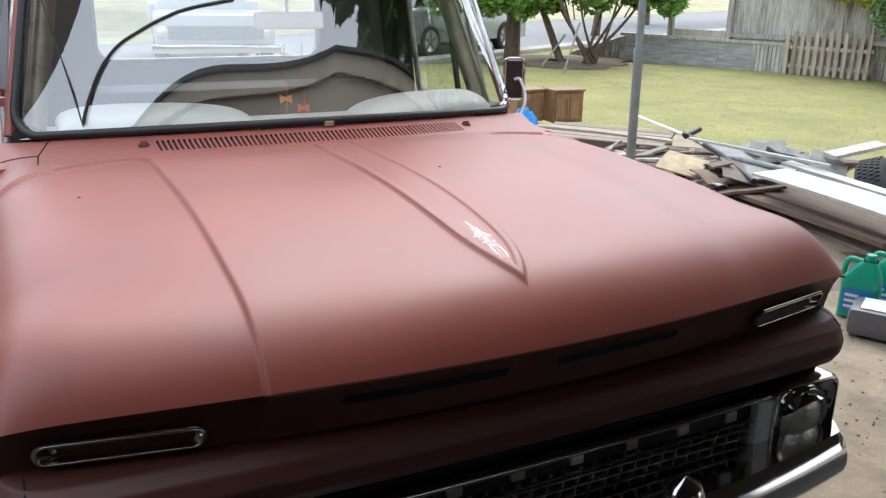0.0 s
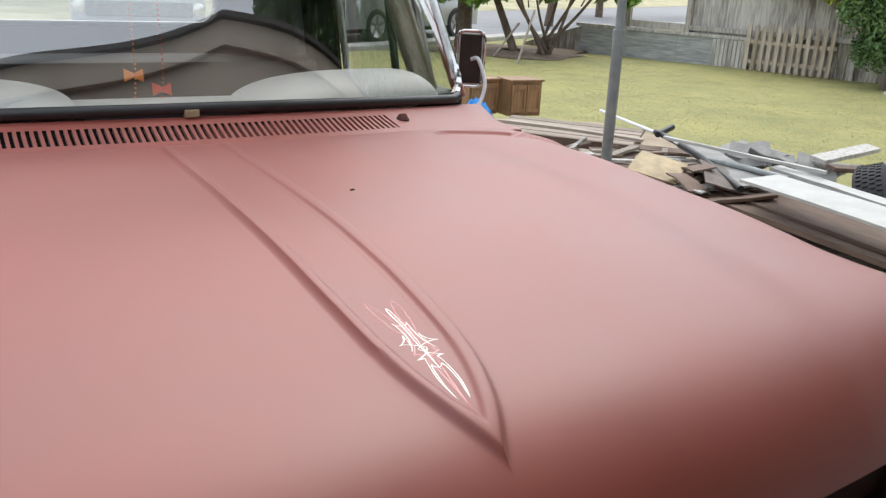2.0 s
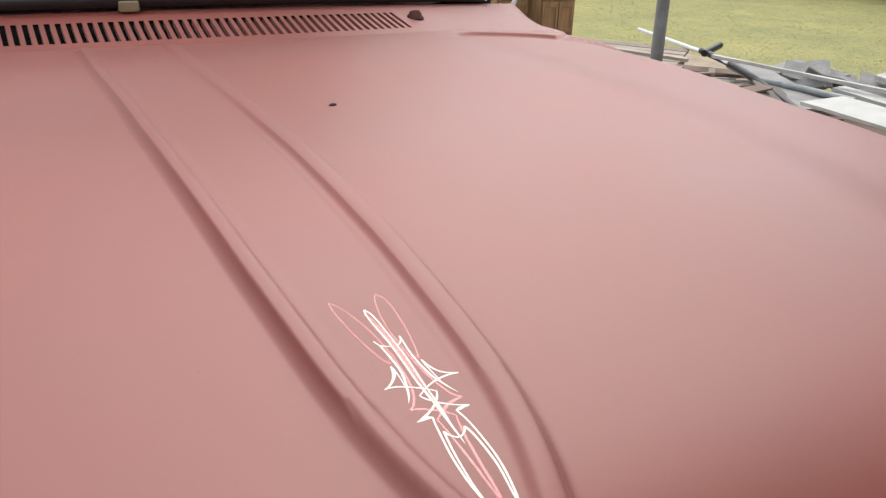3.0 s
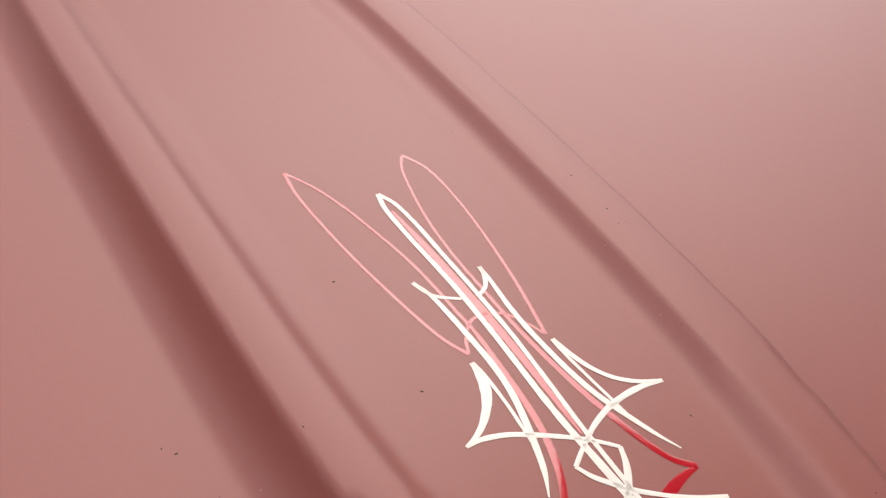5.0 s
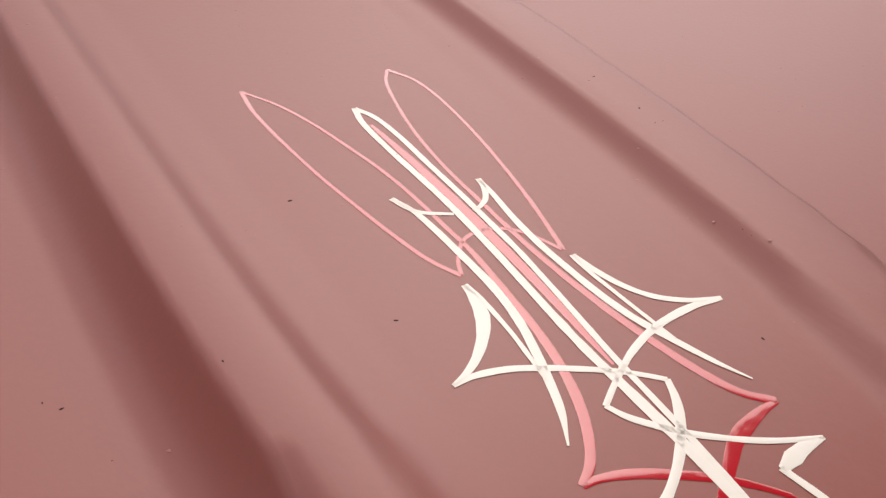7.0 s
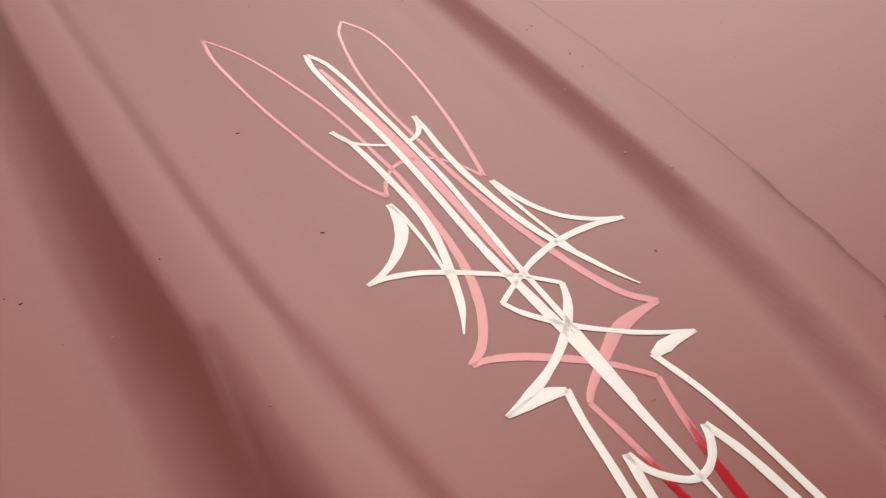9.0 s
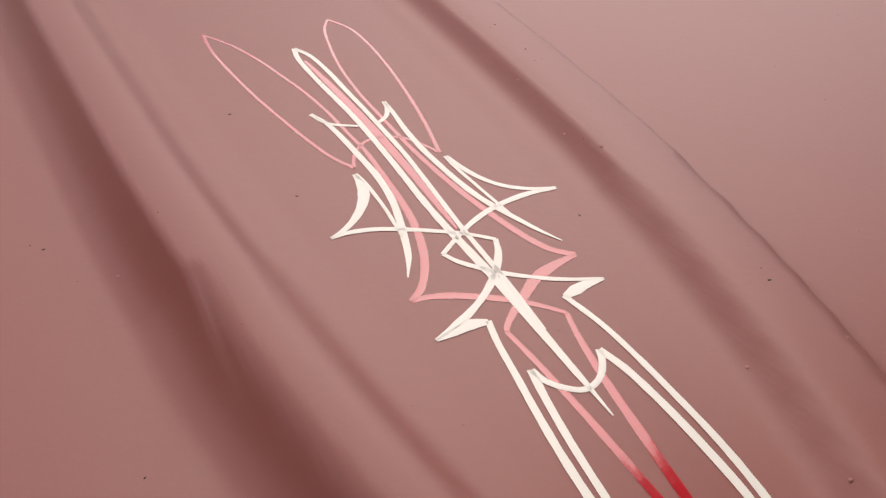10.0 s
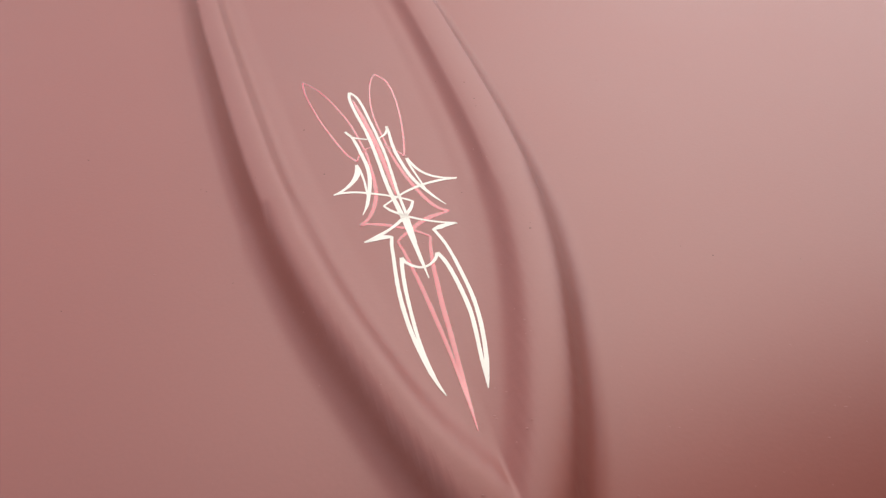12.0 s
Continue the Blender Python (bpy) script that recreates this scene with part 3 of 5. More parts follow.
wsh = part("windshield", grid(lambda u, v: ws(ws_half(v ** 1.5) * (2 * u - 1), v ** 1.5), 96, 30), "glass", truck, "curved windshield reflecting sky and gable", True)
wsh.visible_shadow = False
SIDE_S = [(k / 20) ** 2 for k in range(21)]
bottom = [ws(ws_half(0) * (k / 30 - 1), 0) for k in range(61)]
left, right = ([ws(sg * ws_half(q), q) for q in SIDE_S] for sg in (-1, 1))
part("gasket", tube(bmesh.new(), [(x, y - 0.010, z + 0.004) for x, y, z in left[12:0:-1] + bottom + right[1:4]], 0.0128, 10), "black", wsh, "thick left side trim, black for its dark reflection", True)
part("side_trim", tube(bmesh.new(), [(x, y - 0.004, z + 0.004) for x, y, z in right[3:] + [ws(0.87 - 1.74 * k / 60, 1) for k in range(1, 61)]], 0.0105, 8), "chrome", wsh, "thin bright trim", True)
# left run of the trim: its dark reflection is put in as black
part("side_seal", tube(bmesh.new(), [(x, y - 0.006, z + 0.004) for x, y, z in left[11:]], 0.0125, 8), "black", wsh, "left side trim, black for its dark reflection", True)
p = ws(0.025, 0)
part("gasket_clip", boxes((p[0] - 0.015, p[0] + 0.015, p[1] - 0.0275, p[1] + 0.004, p[2] - 0.012, p[2] + 0.004), bev=0.003), "tan", wsh, "metal joint clip")
for sg in (-1, 1):
    pil = [Vector(ws(sg * 0.87, k / 8)) + Vector((sg * 0.006, 0.030, 0.0)) for k in range(9)]
    part("windshield_pillar", tube(bmesh.new(), pil, 0.018, 12), "paint", truck, "", True)
    inn = [Vector(ws(sg * 0.87, k / 8)) + Vector((-sg * 0.065, 0.10, 0.0)) for k in range(9)]
    part("inner_pillar", tube(bmesh.new(), inn, 0.036, 14), "trim", truck, "", True)
    part("vent_window_post", tube(bmesh.new(), [(sg * 0.868, 1.925, 1.10), (sg * 0.80, 1.965, 1.64)], 0.013, 8), "black", truck, "", True)
    part("corner_panel", grid(lambda u, v: (sg * (0.895 - 0.10 * v ** 1.6), 2.375 + 0.34 * u, 0.60 + 1.08 * v), 6, 16), "paint", truck, "", True)
    part("corner_trim", grid(lambda u, v: (sg * (0.862 - 0.095 * v ** 1.6), 2.325 + 0.37 * u, 0.60 + 1.05 * v), 6, 16), "black", truck, "dark inner corner panel", True)
    part("dash_end", boxes((min(sg * 0.79, sg * 0.875), max(sg * 0.79, sg * 0.875), 1.53, 1.80, 1.00, 1.165), bev=0.02), "black", truck, "dark panel at the dashboard's end", True)
    # door with belt line, window frame and pane
    door = part("door", boxes((min(sg * 0.86, sg * 0.93), max(sg * 0.86, sg * 0.93), 1.56, 2.36, 0.55, 1.105), bev=0.012), "paint", truck, "red oxide door", True)
    part("door_card", boxes((min(sg * 0.840, sg * 0.857), max(sg * 0.840, sg * 0.857), 1.58, 2.34, 0.58, 1.110), bev=0.004), "black", door, "dark inner door panel", True)
    part("door_top", tube(bmesh.new(), [(sg * 0.885, 1.60, 1.105), (sg * 0.885, 2.36, 1.110)], 0.014, 10), "black", door, "black belt-line seal", True)
    part("window_frame", tube(bmesh.new(), spline([(sg * 0.88, 1.71, 1.115), (sg * 0.80, 1.82, 1.60), (sg * 0.79, 1.9, 1.655), (sg * 0.78, 2.20, 1.66), (sg * 0.79, 2.31, 1.60), (sg * 0.87, 2.34, 1.115)], 6), 0.013, 8), "dull_chrome", door, "", True)
    pane = part("window_pane", grid(lambda u, v: (sg * (0.876 - 0.083 * v), 1.73 + 0.11 * v + u * (0.60 - 0.14 * v), 1.115 + 0.515 * v), 4, 4), "clear", door)
    pane.visible_shadow = False
    part("rear_pillar", tube(bmesh.new(), [(sg * 0.86, 2.68, 1.15), (sg * 0.80, 2.69, 1.45), (sg * 0.72, 2.66, 1.68)], 0.05, 10), "cabin", truck, "", True)
    part("roof_rail", tube(bmesh.new(), [Vector(ws(sg * 0.87, 1)) + Vector((0, 0.02, 0.01)), (sg * 0.765, 2.2, 1.70), (sg * 0.73, 2.68, 1.69)], 0.035, 10), "paint", truck, "", True)
part("roof", grid(lambda u, v: (lambda e: (e[0] * (1 - 0.06 * v), e[1] + (2.74 - e[1]) * v, e[2] + 0.02 + 0.055 * math.sin(math.pi * (0.12 + 0.75 * v)) * (1 - (2 * u - 1) ** 4)))(ws(-0.88 + 1.76 * u, 1)), 40, 30), "paint", truck, "", True)
part("headliner", grid(lambda u, v: (lambda e: (e[0] * 0.97, e[1] + 0.02 + (2.68 - e[1]) * v, e[2] + 0.005))(ws(-0.86 + 1.72 * u, 1)), 20, 10), "cabin", truck, "", True)
# rear wall round a window with rounded corners
bw = bmesh.new()
ro = ring_path(-0.86, 0.86, 0.75, 1.68, 0.12, 2.70)
ri = ring_path(-0.50, 0.50, 1.25, 1.60, 0.07, 2.70)
va, vb, vc, vd = ([bw.verts.new(Vector(q) + Vector((0, d, 0))) for q in r] for r, d in ((ro, 0), (ri, 0), (ri, 0.05), (ro, 0.05)))
for i in range(len(va)):
    j = (i + 1) % len(va)
    for a, b in ((va, vb), (vb, vc), (vc, vd)):
        bw.faces.new((a[i], a[j], b[j], b[i]))
rw = part("rear_wall", bw, "cabin", truck, "pale cab rear wall", True)
part("rear_seal", tube(bmesh.new(), ri, 0.010, 8, closed=True), "dull_chrome", rw, "", True)
rp = part("rear_pane", grid(lambda u, v: (-0.5 + u, 2.72, 1.25 + 0.35 * v), 2, 2), "clear", rw)
rp.visible_shadow = False
seat = part("bench_seat", boxes((-0.78, 0.78, 2.36, 2.60, 0.72, 1.165), (-0.78, 0.78, 2.0, 2.45, 0.62, 0.80), bev=0.05), "seat", truck, "dark grey vinyl bench seat", True)
part("cab_floor", boxes((-0.86, 0.86, 1.3, 2.7, 0.52, 0.56)), "black", truck)
for x0 in (-0.93, 0.87):
    part("cowl_side_panel", boxes((x0, x0 + 0.06, 1.30, 1.62, 0.5, 1.10), bev=0.02), "paint", truck, "", True)

# dashboard with two humps
dashb = part("dashboard", grid(lambda u, v: (-0.85 + 1.70 * u, cowl_rear(-0.85 + 1.70 * u) + 0.022 + 0.30 * v, cowl_z(-0.85 + 1.7 * u) + 0.004 - 0.004 * v - 0.22 * max(0, v - 0.8)), 50, 24), "dash", truck, "cream dashboard with two rounded humps", True)
for xc, rx in ((-0.455, 0.285), (0.475, 0.295)):
    part("dash_hump", grid(lambda u, v: (xc + rx * math.copysign(abs(math.cos(math.pi * u)) ** 0.75, math.cos(math.pi * u)), cowl_rear(xc + rx * math.cos(math.pi * u)) + 0.16 - 0.115 * math.cos(math.pi * v), 1.150 + 0.088 * math.sin(math.pi * u) ** 0.6 * math.sin(math.pi * v) ** 0.55), 44, 26), "dash", dashb, "", True)
dv = bmesh.new()
for i in range(26):
    box(dv, -0.12 + 0.0125 * i, -0.114 + 0.0125 * i, 1.262, 1.292, 1.183, 1.1865)
part("defroster_vent", dv, "cabin", dashb)

inm = part("inside_mirror", boxes((-0.118, 0.118, -0.010, 0.012, -0.027, 0.027), bev=0.009), "dash", truck, "pale inside rear-view mirror", True)
inm.matrix_basis = pose(-0.017, 1.46, 1.487, -6, 0, 4)
part("mirror_pane", boxes((-0.110, 0.110, 0.0125, 0.0140, -0.021, 0.021)), "chrome", inm)
part("mirror_stem", tube(bmesh.new(), [(0, 0.01, 0.02), (0, 0.02, 0.13)], 0.005, 8), "dull_chrome", inm, "", True)

# mirror on the driver's door
mir = part("door_mirror", boxes((-0.042, 0.042, -0.008, 0.008, -0.085, 0.085), bev=0.007), "dull_chrome", truck, "rectangular chrome door mirror on a white arm", True)
mir.matrix_basis = pose(1.055, 1.80, 1.225, 0, 0, -30)
part("mirror_rim", tube(bmesh.new(), ring_path(-0.043, 0.043, -0.086, 0.086, 0.025, -0.008), 0.005, 8, closed=True), "chrome", mir, "", True)
part("mirror_glass", boxes((-0.036, 0.036, 0.0085, 0.0105, -0.078, 0.078)), "chrome", mir)
part("back_plate", boxes((-0.034, 0.034, -0.0105, -0.0085, -0.076, 0.076), bev=0.002), "smoked", mir, "dark glossy mirror back")
arm = part("mirror_arm", tube(bmesh.new(), spline([(1.050, 1.785, 1.225), (1.062, 1.760, 1.225), (1.062, 1.715, 1.15), (1.01, 1.685, 1.075), (0.945, 1.69, 1.05)], 6), 0.0062, 10), "white", truck, "white painted mirror arm", True)

# bed, chassis and wheels behind the cab
part("bed_side", boxes((-0.95, -0.90, 2.80, 4.75, 0.55, 1.10), bev=0.02), "paint", truck, "", True)
part("bed_side", boxes((0.90, 0.95, 2.80, 4.75, 0.55, 1.10), bev=0.02), "paint", truck, "", True)
part("bed_floor", boxes((-0.90, 0.90, 2.80, 4.75, 0.62, 0.66)), "brownplank", truck)
part("tailgate", boxes((-0.90, 0.90, 4.71, 4.75, 0.62, 1.05), bev=0.01), "paint", truck, "", True)
part("bed_front", boxes((-0.90, 0.90, 2.80, 2.83, 0.62, 1.10), bev=0.01), "paint", truck, "", True)
part("chassis", boxes((-0.42, -0.34, 0.1, 4.7, 0.42, 0.54), (0.34, 0.42, 0.1, 4.7, 0.42, 0.54)), "black", truck)
part("engine_bay_floor", boxes((-0.9, 0.9, 0.05, 1.25, 0.50, 0.53)), "hole", truck)


def wheel(parent, x, y, r=0.36, wd=0.2, rim="dull_chrome"):
    at = pose(x, y, r, 0, 90, 0)
    h = wd / 2
    w = part("wheel", lathe([(r * 0.62, -h * 0.9), (r * 0.8, -h), (r * 0.95, -h * 0.85), (r, -h * 0.6), (r, h * 0.6), (r * 0.95, h * 0.85), (r * 0.8, h), (r * 0.62, h * 0.9)], 36, at), "tyre", parent, "", True)
    part("rim", lathe([(r * 0.62, -h * 0.8), (r * 0.55, -h * 0.6), (r * 0.2, -h * 0.5), (0, -h * 0.55)], 24, at), rim, w, "", True)
    part("rim", lathe([(r * 0.62, h * 0.8), (r * 0.55, h * 0.6), (r * 0.2, h * 0.5), (0, h * 0.55)], 24, at), rim, w, "", True)
    return w


for sx in (-0.80, 0.80):
    for yy in (0.52, 3.45):
        wheel(truck, sx, yy)


# ---- pinstripe on the spear ----
def stroke(pts, wide, material="ivory", lift=0.00007, n=8):
    """A painted line over the hood through points in millimetres; wide: widths in millimetres along it."""
    line = spline([(x, y, 0) for x, y in pts], n)
    bm = bmesh.new()
    prev = None
    for i, p in enumerate(line):
        a, b = line[max(i - 1, 0)], line[min(i + 1, len(line) - 1)]
        d = (b - a).normalized()
        s = Vector((-d.y, d.x, 0))
        w = float(np.interp(i / (len(line) - 1), np.linspace(0, 1, len(wide)), wide)) / 2 * (1 + 0.10 * noise.noise(p * 0.35))
        row = []
        for k, up in ((-1, 0.0), (-0.75, 1.0), (0.75, 1.0), (1, 0.0)):
            q = (p + s * (w * k)) / 1000
            row.append(bm.verts.new((q.x, q.y, float(top_z(np.array(q.x), np.array(q.y))) + (lift + (0.00005 if material == "ivory" else 0)) * (0.85 + 0.15 * up))))
        if prev:
            for j in range(3):
                bm.faces.new((prev[j], prev[j + 1], row[j + 1], row[j]))
        prev = row
    return part("pinstripe", bm, material, hood, {"ivory": "hand-painted ivory pinstripe"}.get(material, "hand-painted glossy red pinstripe"), True)


R = "candy"
# long loops, running on into the red fangs
stroke([(-19.9, 260.9), (-20.4, 251.2), (-19.3, 238.7), (-17.5, 225.5), (-15.4, 214.6), (-13.3, 204.9), (-11.0, 196.7), (-8.1, 191.1)], [0.9, 0.7, 0.8, 0.9], R)
stroke([(-19.9, 260.9), (-15.2, 253.2), (-11.6, 243.9), (-8.8, 233.5), (-6.4, 223.3), (-5.0, 214.0), (-4.1, 203.0), (-3.5, 196.0), (-3.7, 187.0), (-4.2, 176.5), (-5.2, 168.7), (-6.9, 162.3), (-8.9, 157.6), (-11.6, 153.4), (-14.6, 150.9)], [0.7, 0.7, 0.8, 1.0, 1.5, 1.6, 1.2], R)
stroke([(13.1, 260.5), (16.4, 254.0), (17.4, 246.0), (17.3, 236.1), (16.6, 226.1), (15.4, 215.6), (14.1, 206.8), (12.6, 198.7), (10.8, 190.4)], [0.9, 0.7, 0.8, 0.9], R)
stroke([(13.1, 260.5), (10.0, 254.4), (7.7, 244.9), (6.1, 235.6), (5.3, 227.2), (5.0, 218.0), (5.3, 208.6), (5.8, 196.3), (6.5, 188.3), (7.5, 180.9), (8.9, 172.9), (10.6, 165.7), (12.5, 159.4), (14.8, 154.4), (18.4, 151.1)], [0.7, 0.7, 0.8, 1.0, 1.4, 1.5, 1.4], R)
stroke([(-8.1, 191.1), (-6.7, 194.6), (-4.2, 198.0), (-1.2, 199.9), (2.6, 200.0), (6.0, 198.4), (8.6, 195.0), (10.8, 190.4)], [0.7, 0.8, 0.7], R)
stroke([(-14.6, 150.9), (-11.9, 150.9), (-7.9, 149.8), (-3.9, 147.9), (0.0, 145.7), (2.9, 143.7), (5.6, 141.4), (8.1, 138.8)], [1.0, 1.6, 1.3, 0.9], R)
stroke([(8.1, 138.8), (6.9, 134.0), (5.9, 128.5), (4.9, 121.5), (4.0, 113.0), (3.0, 103.0), (2.3, 91.6), (1.5, 81.0), (0.7, 69.0), (-0.1, 54.8)], [0.9, 1.2, 1.5, 1.7, 1.6, 1.4, 0.4], R)
stroke([(18.4, 151.1), (14.7, 150.5), (11.1, 149.5), (7.8, 148.1), (4.9, 146.0), (2.4, 144.1), (-0.1, 142.2), (-2.2, 140.4), (-3.6, 138.7)], [0.9, 2.3, 1.9, 1.4, 0.9], R)
stroke([(-3.6, 138.7), (-2.8, 132.5), (-2.1, 125.0), (-1.5, 117.0), (-0.9, 106.3), (-0.4, 95.3), (0.0, 84.4), (0.1, 71.9), (-0.1, 54.8)], [0.9, 1.1, 1.3, 1.4, 1.3, 1.0, 0.4], R)
stroke([(-1.0, 239.0), (0.3, 224.4), (1.1, 211.5), (1.7, 199.9), (2.0, 186.7), (1.9, 173.8), (1.8, 165.8)], [0.8, 1.7, 2.0, 2.0, 1.8, 1.3, 0.5], R)
# long blade in the middle
stroke([(-1.2, 246.2), (-2.2, 239.9), (-1.8, 228.8), (-1.0, 218.9), (-0.3, 208.9), (0.0, 197.0), (0.0, 187.0), (-0.1, 178.3), (0.0, 170.7), (0.3, 165.3), (0.7, 159.8), (1.0, 154.9), (1.3, 150.0), (1.5, 144.6), (1.7, 138.7), (1.8, 132.9), (1.9, 127.5), (2.0, 123.4), (2.1, 117.5)], [1.3, 1.3, 1.3, 1.4, 1.4, 1.5, 1.6, 1.8, 1.9, 1.8, 1.5, 1.2, 0.3])
stroke([(-1.2, 246.2), (1.1, 241.2), (2.2, 232.5), (2.7, 221.1), (3.2, 211.1), (3.5, 201.6), (3.7, 193.1), (3.5, 184.5), (3.2, 176.5), (2.9, 169.6), (2.8, 165.0), (2.8, 158.9), (2.8, 152.4), (2.7, 144.2), (2.5, 136.7)], [1.3, 1.2, 1.2, 1.2, 1.1, 1.1, 1.1, 1.1, 0.6])
# horns and fangs
stroke([(-8.8, 214.1), (-7.3, 210.1), (-5.2, 208.0), (-1.0, 206.0)], [1.2, 1.0, 0.8])
stroke([(8.7, 214.1), (8.3, 211.4), (6.7, 208.2), (4.9, 206.6), (2.8, 205.6)], [1.2, 1.1, 0.9])
stroke([(-8.8, 214.1), (-7.0, 209.4), (-6.1, 203.0), (-5.5, 195.5), (-5.0, 187.2), (-5.5, 179.2), (-6.9, 172.4), (-8.6, 166.2), (-10.2, 161.4), (-12.6, 156.6)], [0.9, 1.2, 1.4, 1.5, 1.5, 1.5, 1.3, 0.3])
stroke([(8.7, 214.1), (8.6, 209.0), (8.0, 201.0), (8.0, 193.4), (8.5, 187.0), (9.3, 179.9), (10.6, 173.4), (12.4, 168.3), (14.3, 163.7), (16.2, 159.5), (18.4, 155.5)], [0.9, 1.2, 1.4, 1.4, 1.5, 1.4, 1.1, 0.3])
stroke([(-8.9, 188.9), (-8.2, 185.5), (-8.0, 181.0), (-8.0, 176.4), (-8.3, 171.7), (-8.7, 166.8)], [1.3, 0.9, 0.8, 0.8, 0.5])
stroke([(11.4, 188.7), (11.3, 184.6), (12.0, 178.3), (12.8, 172.0), (13.7, 166.0)], [1.3, 0.9, 0.8, 0.8, 0.5])
stroke([(-8.9, 188.9), (-9.0, 185.8), (-10.0, 181.8), (-12.2, 178.0), (-15.2, 174.7), (-18.1, 172.6), (-20.8, 171.4)], [1.0, 1.9, 2.4, 1.9, 1.4, 1.1, 0.6])
stroke([(11.4, 188.7), (12.4, 184.0), (14.1, 179.3), (17.0, 175.2), (21.4, 172.3), (26.8, 170.5)], [1.1, 1.3, 1.2, 1.2, 0.9])
stroke([(-20.8, 171.4), (-17.2, 171.8), (-12.3, 171.0), (-7.7, 169.2), (-3.3, 167.1), (0.8, 164.9), (4.1, 162.7), (7.0, 160.4)], [0.8, 1.2, 1.2, 1.1, 1.0, 0.9])
stroke([(7.0, 160.5), (5.5, 156.9), (2.9, 153.1), (0.1, 150.1), (-2.8, 147.6), (-6.0, 145.4), (-8.7, 143.9), (-11.7, 142.5), (-15.0, 141.2)], [1.0, 1.5, 1.4, 1.3, 1.6, 0.7])
stroke([(26.8, 170.5), (21.9, 170.9), (16.2, 170.3), (10.8, 168.9), (6.0, 166.8), (2.8, 164.9), (-0.6, 162.6), (-4.1, 160.0)], [0.9, 1.4, 1.3, 1.1, 0.9, 0.9])
stroke([(-4.1, 160.1), (-2.5, 157.2), (0.1, 154.4), (3.0, 151.8), (6.2, 149.6), (10.1, 147.3), (14.3, 145.4), (19.3, 143.7)], [0.9, 1.2, 1.2, 1.0, 1.0, 0.7])
# legs
stroke([(-15.0, 141.2), (-11.6, 141.8), (-8.2, 142.3), (-5.1, 141.8)], [0.7, 1.9, 2.4, 1.2])
stroke([(-5.1, 142.0), (-6.2, 137.0), (-7.1, 130.0), (-8.1, 122.5), (-9.0, 114.0), (-9.5, 103.9), (-9.3, 92.2), (-8.2, 80.5), (-6.9, 73.0), (-5.5, 68.1)], [1.2, 1.2, 1.3, 1.4, 1.4, 1.3, 0.3])
stroke([(19.3, 143.7), (15.6, 143.6), (12.8, 143.0), (10.1, 142.2)], [0.7, 1.9, 2.4, 1.2])
stroke([(10.1, 142.5), (12.0, 134.5), (12.9, 126.5), (13.4, 117.5), (13.7, 108.5), (13.4, 100.6), (12.4, 91.8), (10.6, 81.9), (8.4, 72.8), (7.1, 68.1)], [1.2, 1.2, 1.3, 1.4, 1.4, 1.4, 0.3])
stroke([(-4.4, 129.9), (-3.6, 127.3), (-1.8, 125.1), (0.7, 123.5), (3.2, 123.7), (5.5, 125.2), (7.2, 127.4), (8.2, 129.5)], [1.4, 1.2, 1.1, 1.1, 1.1, 1.2, 1.4])
stroke([(-4.4, 130.0), (-5.6, 123.0), (-6.7, 114.0), (-7.5, 103.0), (-8.0, 91.1), (-7.7, 81.1), (-6.9, 74.2), (-5.5, 68.1)], [1.4, 1.3, 1.2, 1.2, 1.1, 0.3])
stroke([(8.2, 129.6), (9.7, 124.0), (10.6, 116.0), (11.0, 107.5), (11.0, 99.0), (10.2, 91.0), (9.1, 83.2), (8.0, 75.0), (7.1, 68.1)], [1.4, 1.5, 1.5, 1.4, 1.2, 0.3])

# specks of dirt on the paint
rs = random.Random(5)
SPECKS = [(46, 231), (48, 232), (48, 217), (47, 211), (49, 211), (38, 244), (39, 177), (39, 179), (26, 161), (-69, 195), (-67, 193), (-25, 220), (-22, 186), (-43, 150), (-48, 182), (-63, 182), (41, 134), (42, 130), (41, 127)]
SPECKS += [(rs.uniform(-120, 160), rs.uniform(60, 420)) for i in range(18)]
for sx, sy in SPECKS:
    sx, sy = sx / 1000, sy / 1000
    sz = float(top_z(np.array(sx), np.array(sy)))
    bm = bmesh.new()
    bmesh.ops.create_icosphere(bm, subdivisions=1, radius=rs.uniform(0.00010, 0.00028), matrix=pose(sx, sy, sz, 0, 0, rs.uniform(0, 180)) @ Matrix.Diagonal((1.8, 0.8, 0.35, 1)))
    tagged(mesh_ob("dirt_speck", bm, "hole"), "tiny dark speck of dirt on the hood", "dirt", "specks on the hood")
for sx, sy, r in ((0.139, 0.656, 0.004), (-0.745, 0.80, 0.0035)):
    bm = bmesh.new()
    bmesh.ops.create_icosphere(bm, subdivisions=2, radius=r, matrix=pose(sx, sy, float(top_z(np.array(sx), np.array(sy))), 0, 0, 30) @ Matrix.Diagonal((1.5, 0.9, 0.5, 1)))
    tagged(mesh_ob("dirt_speck", bm, "hole"), "small black chip on the hood paint", "dirt", "specks on the hood")

nib_v, nib_f = [], []
for i in range(420):
    sx, sy = rs.gauss(0.05, 0.07), rs.uniform(0.02, 0.46)
    r = rs.uniform(0.00012, 0.00045)
    k, sz = len(nib_v), float(top_z(np.array(sx), np.array(sy)))
    nib_v += [(sx + 1.3 * r * math.cos(a), sy + r * math.sin(a), sz - 0.00003) for a in (0, 1.257, 2.513, 3.77, 5.027)] + [(sx, sy, sz + 0.45 * r)]
    nib_f += [(k + q, k + (q + 1) % 5, k + 5) for q in range(5)]
nibs = bpy.data.meshes.new("dust")
nibs.from_pydata(nib_v, [], nib_f)
nibs.materials.append(M["paint"])
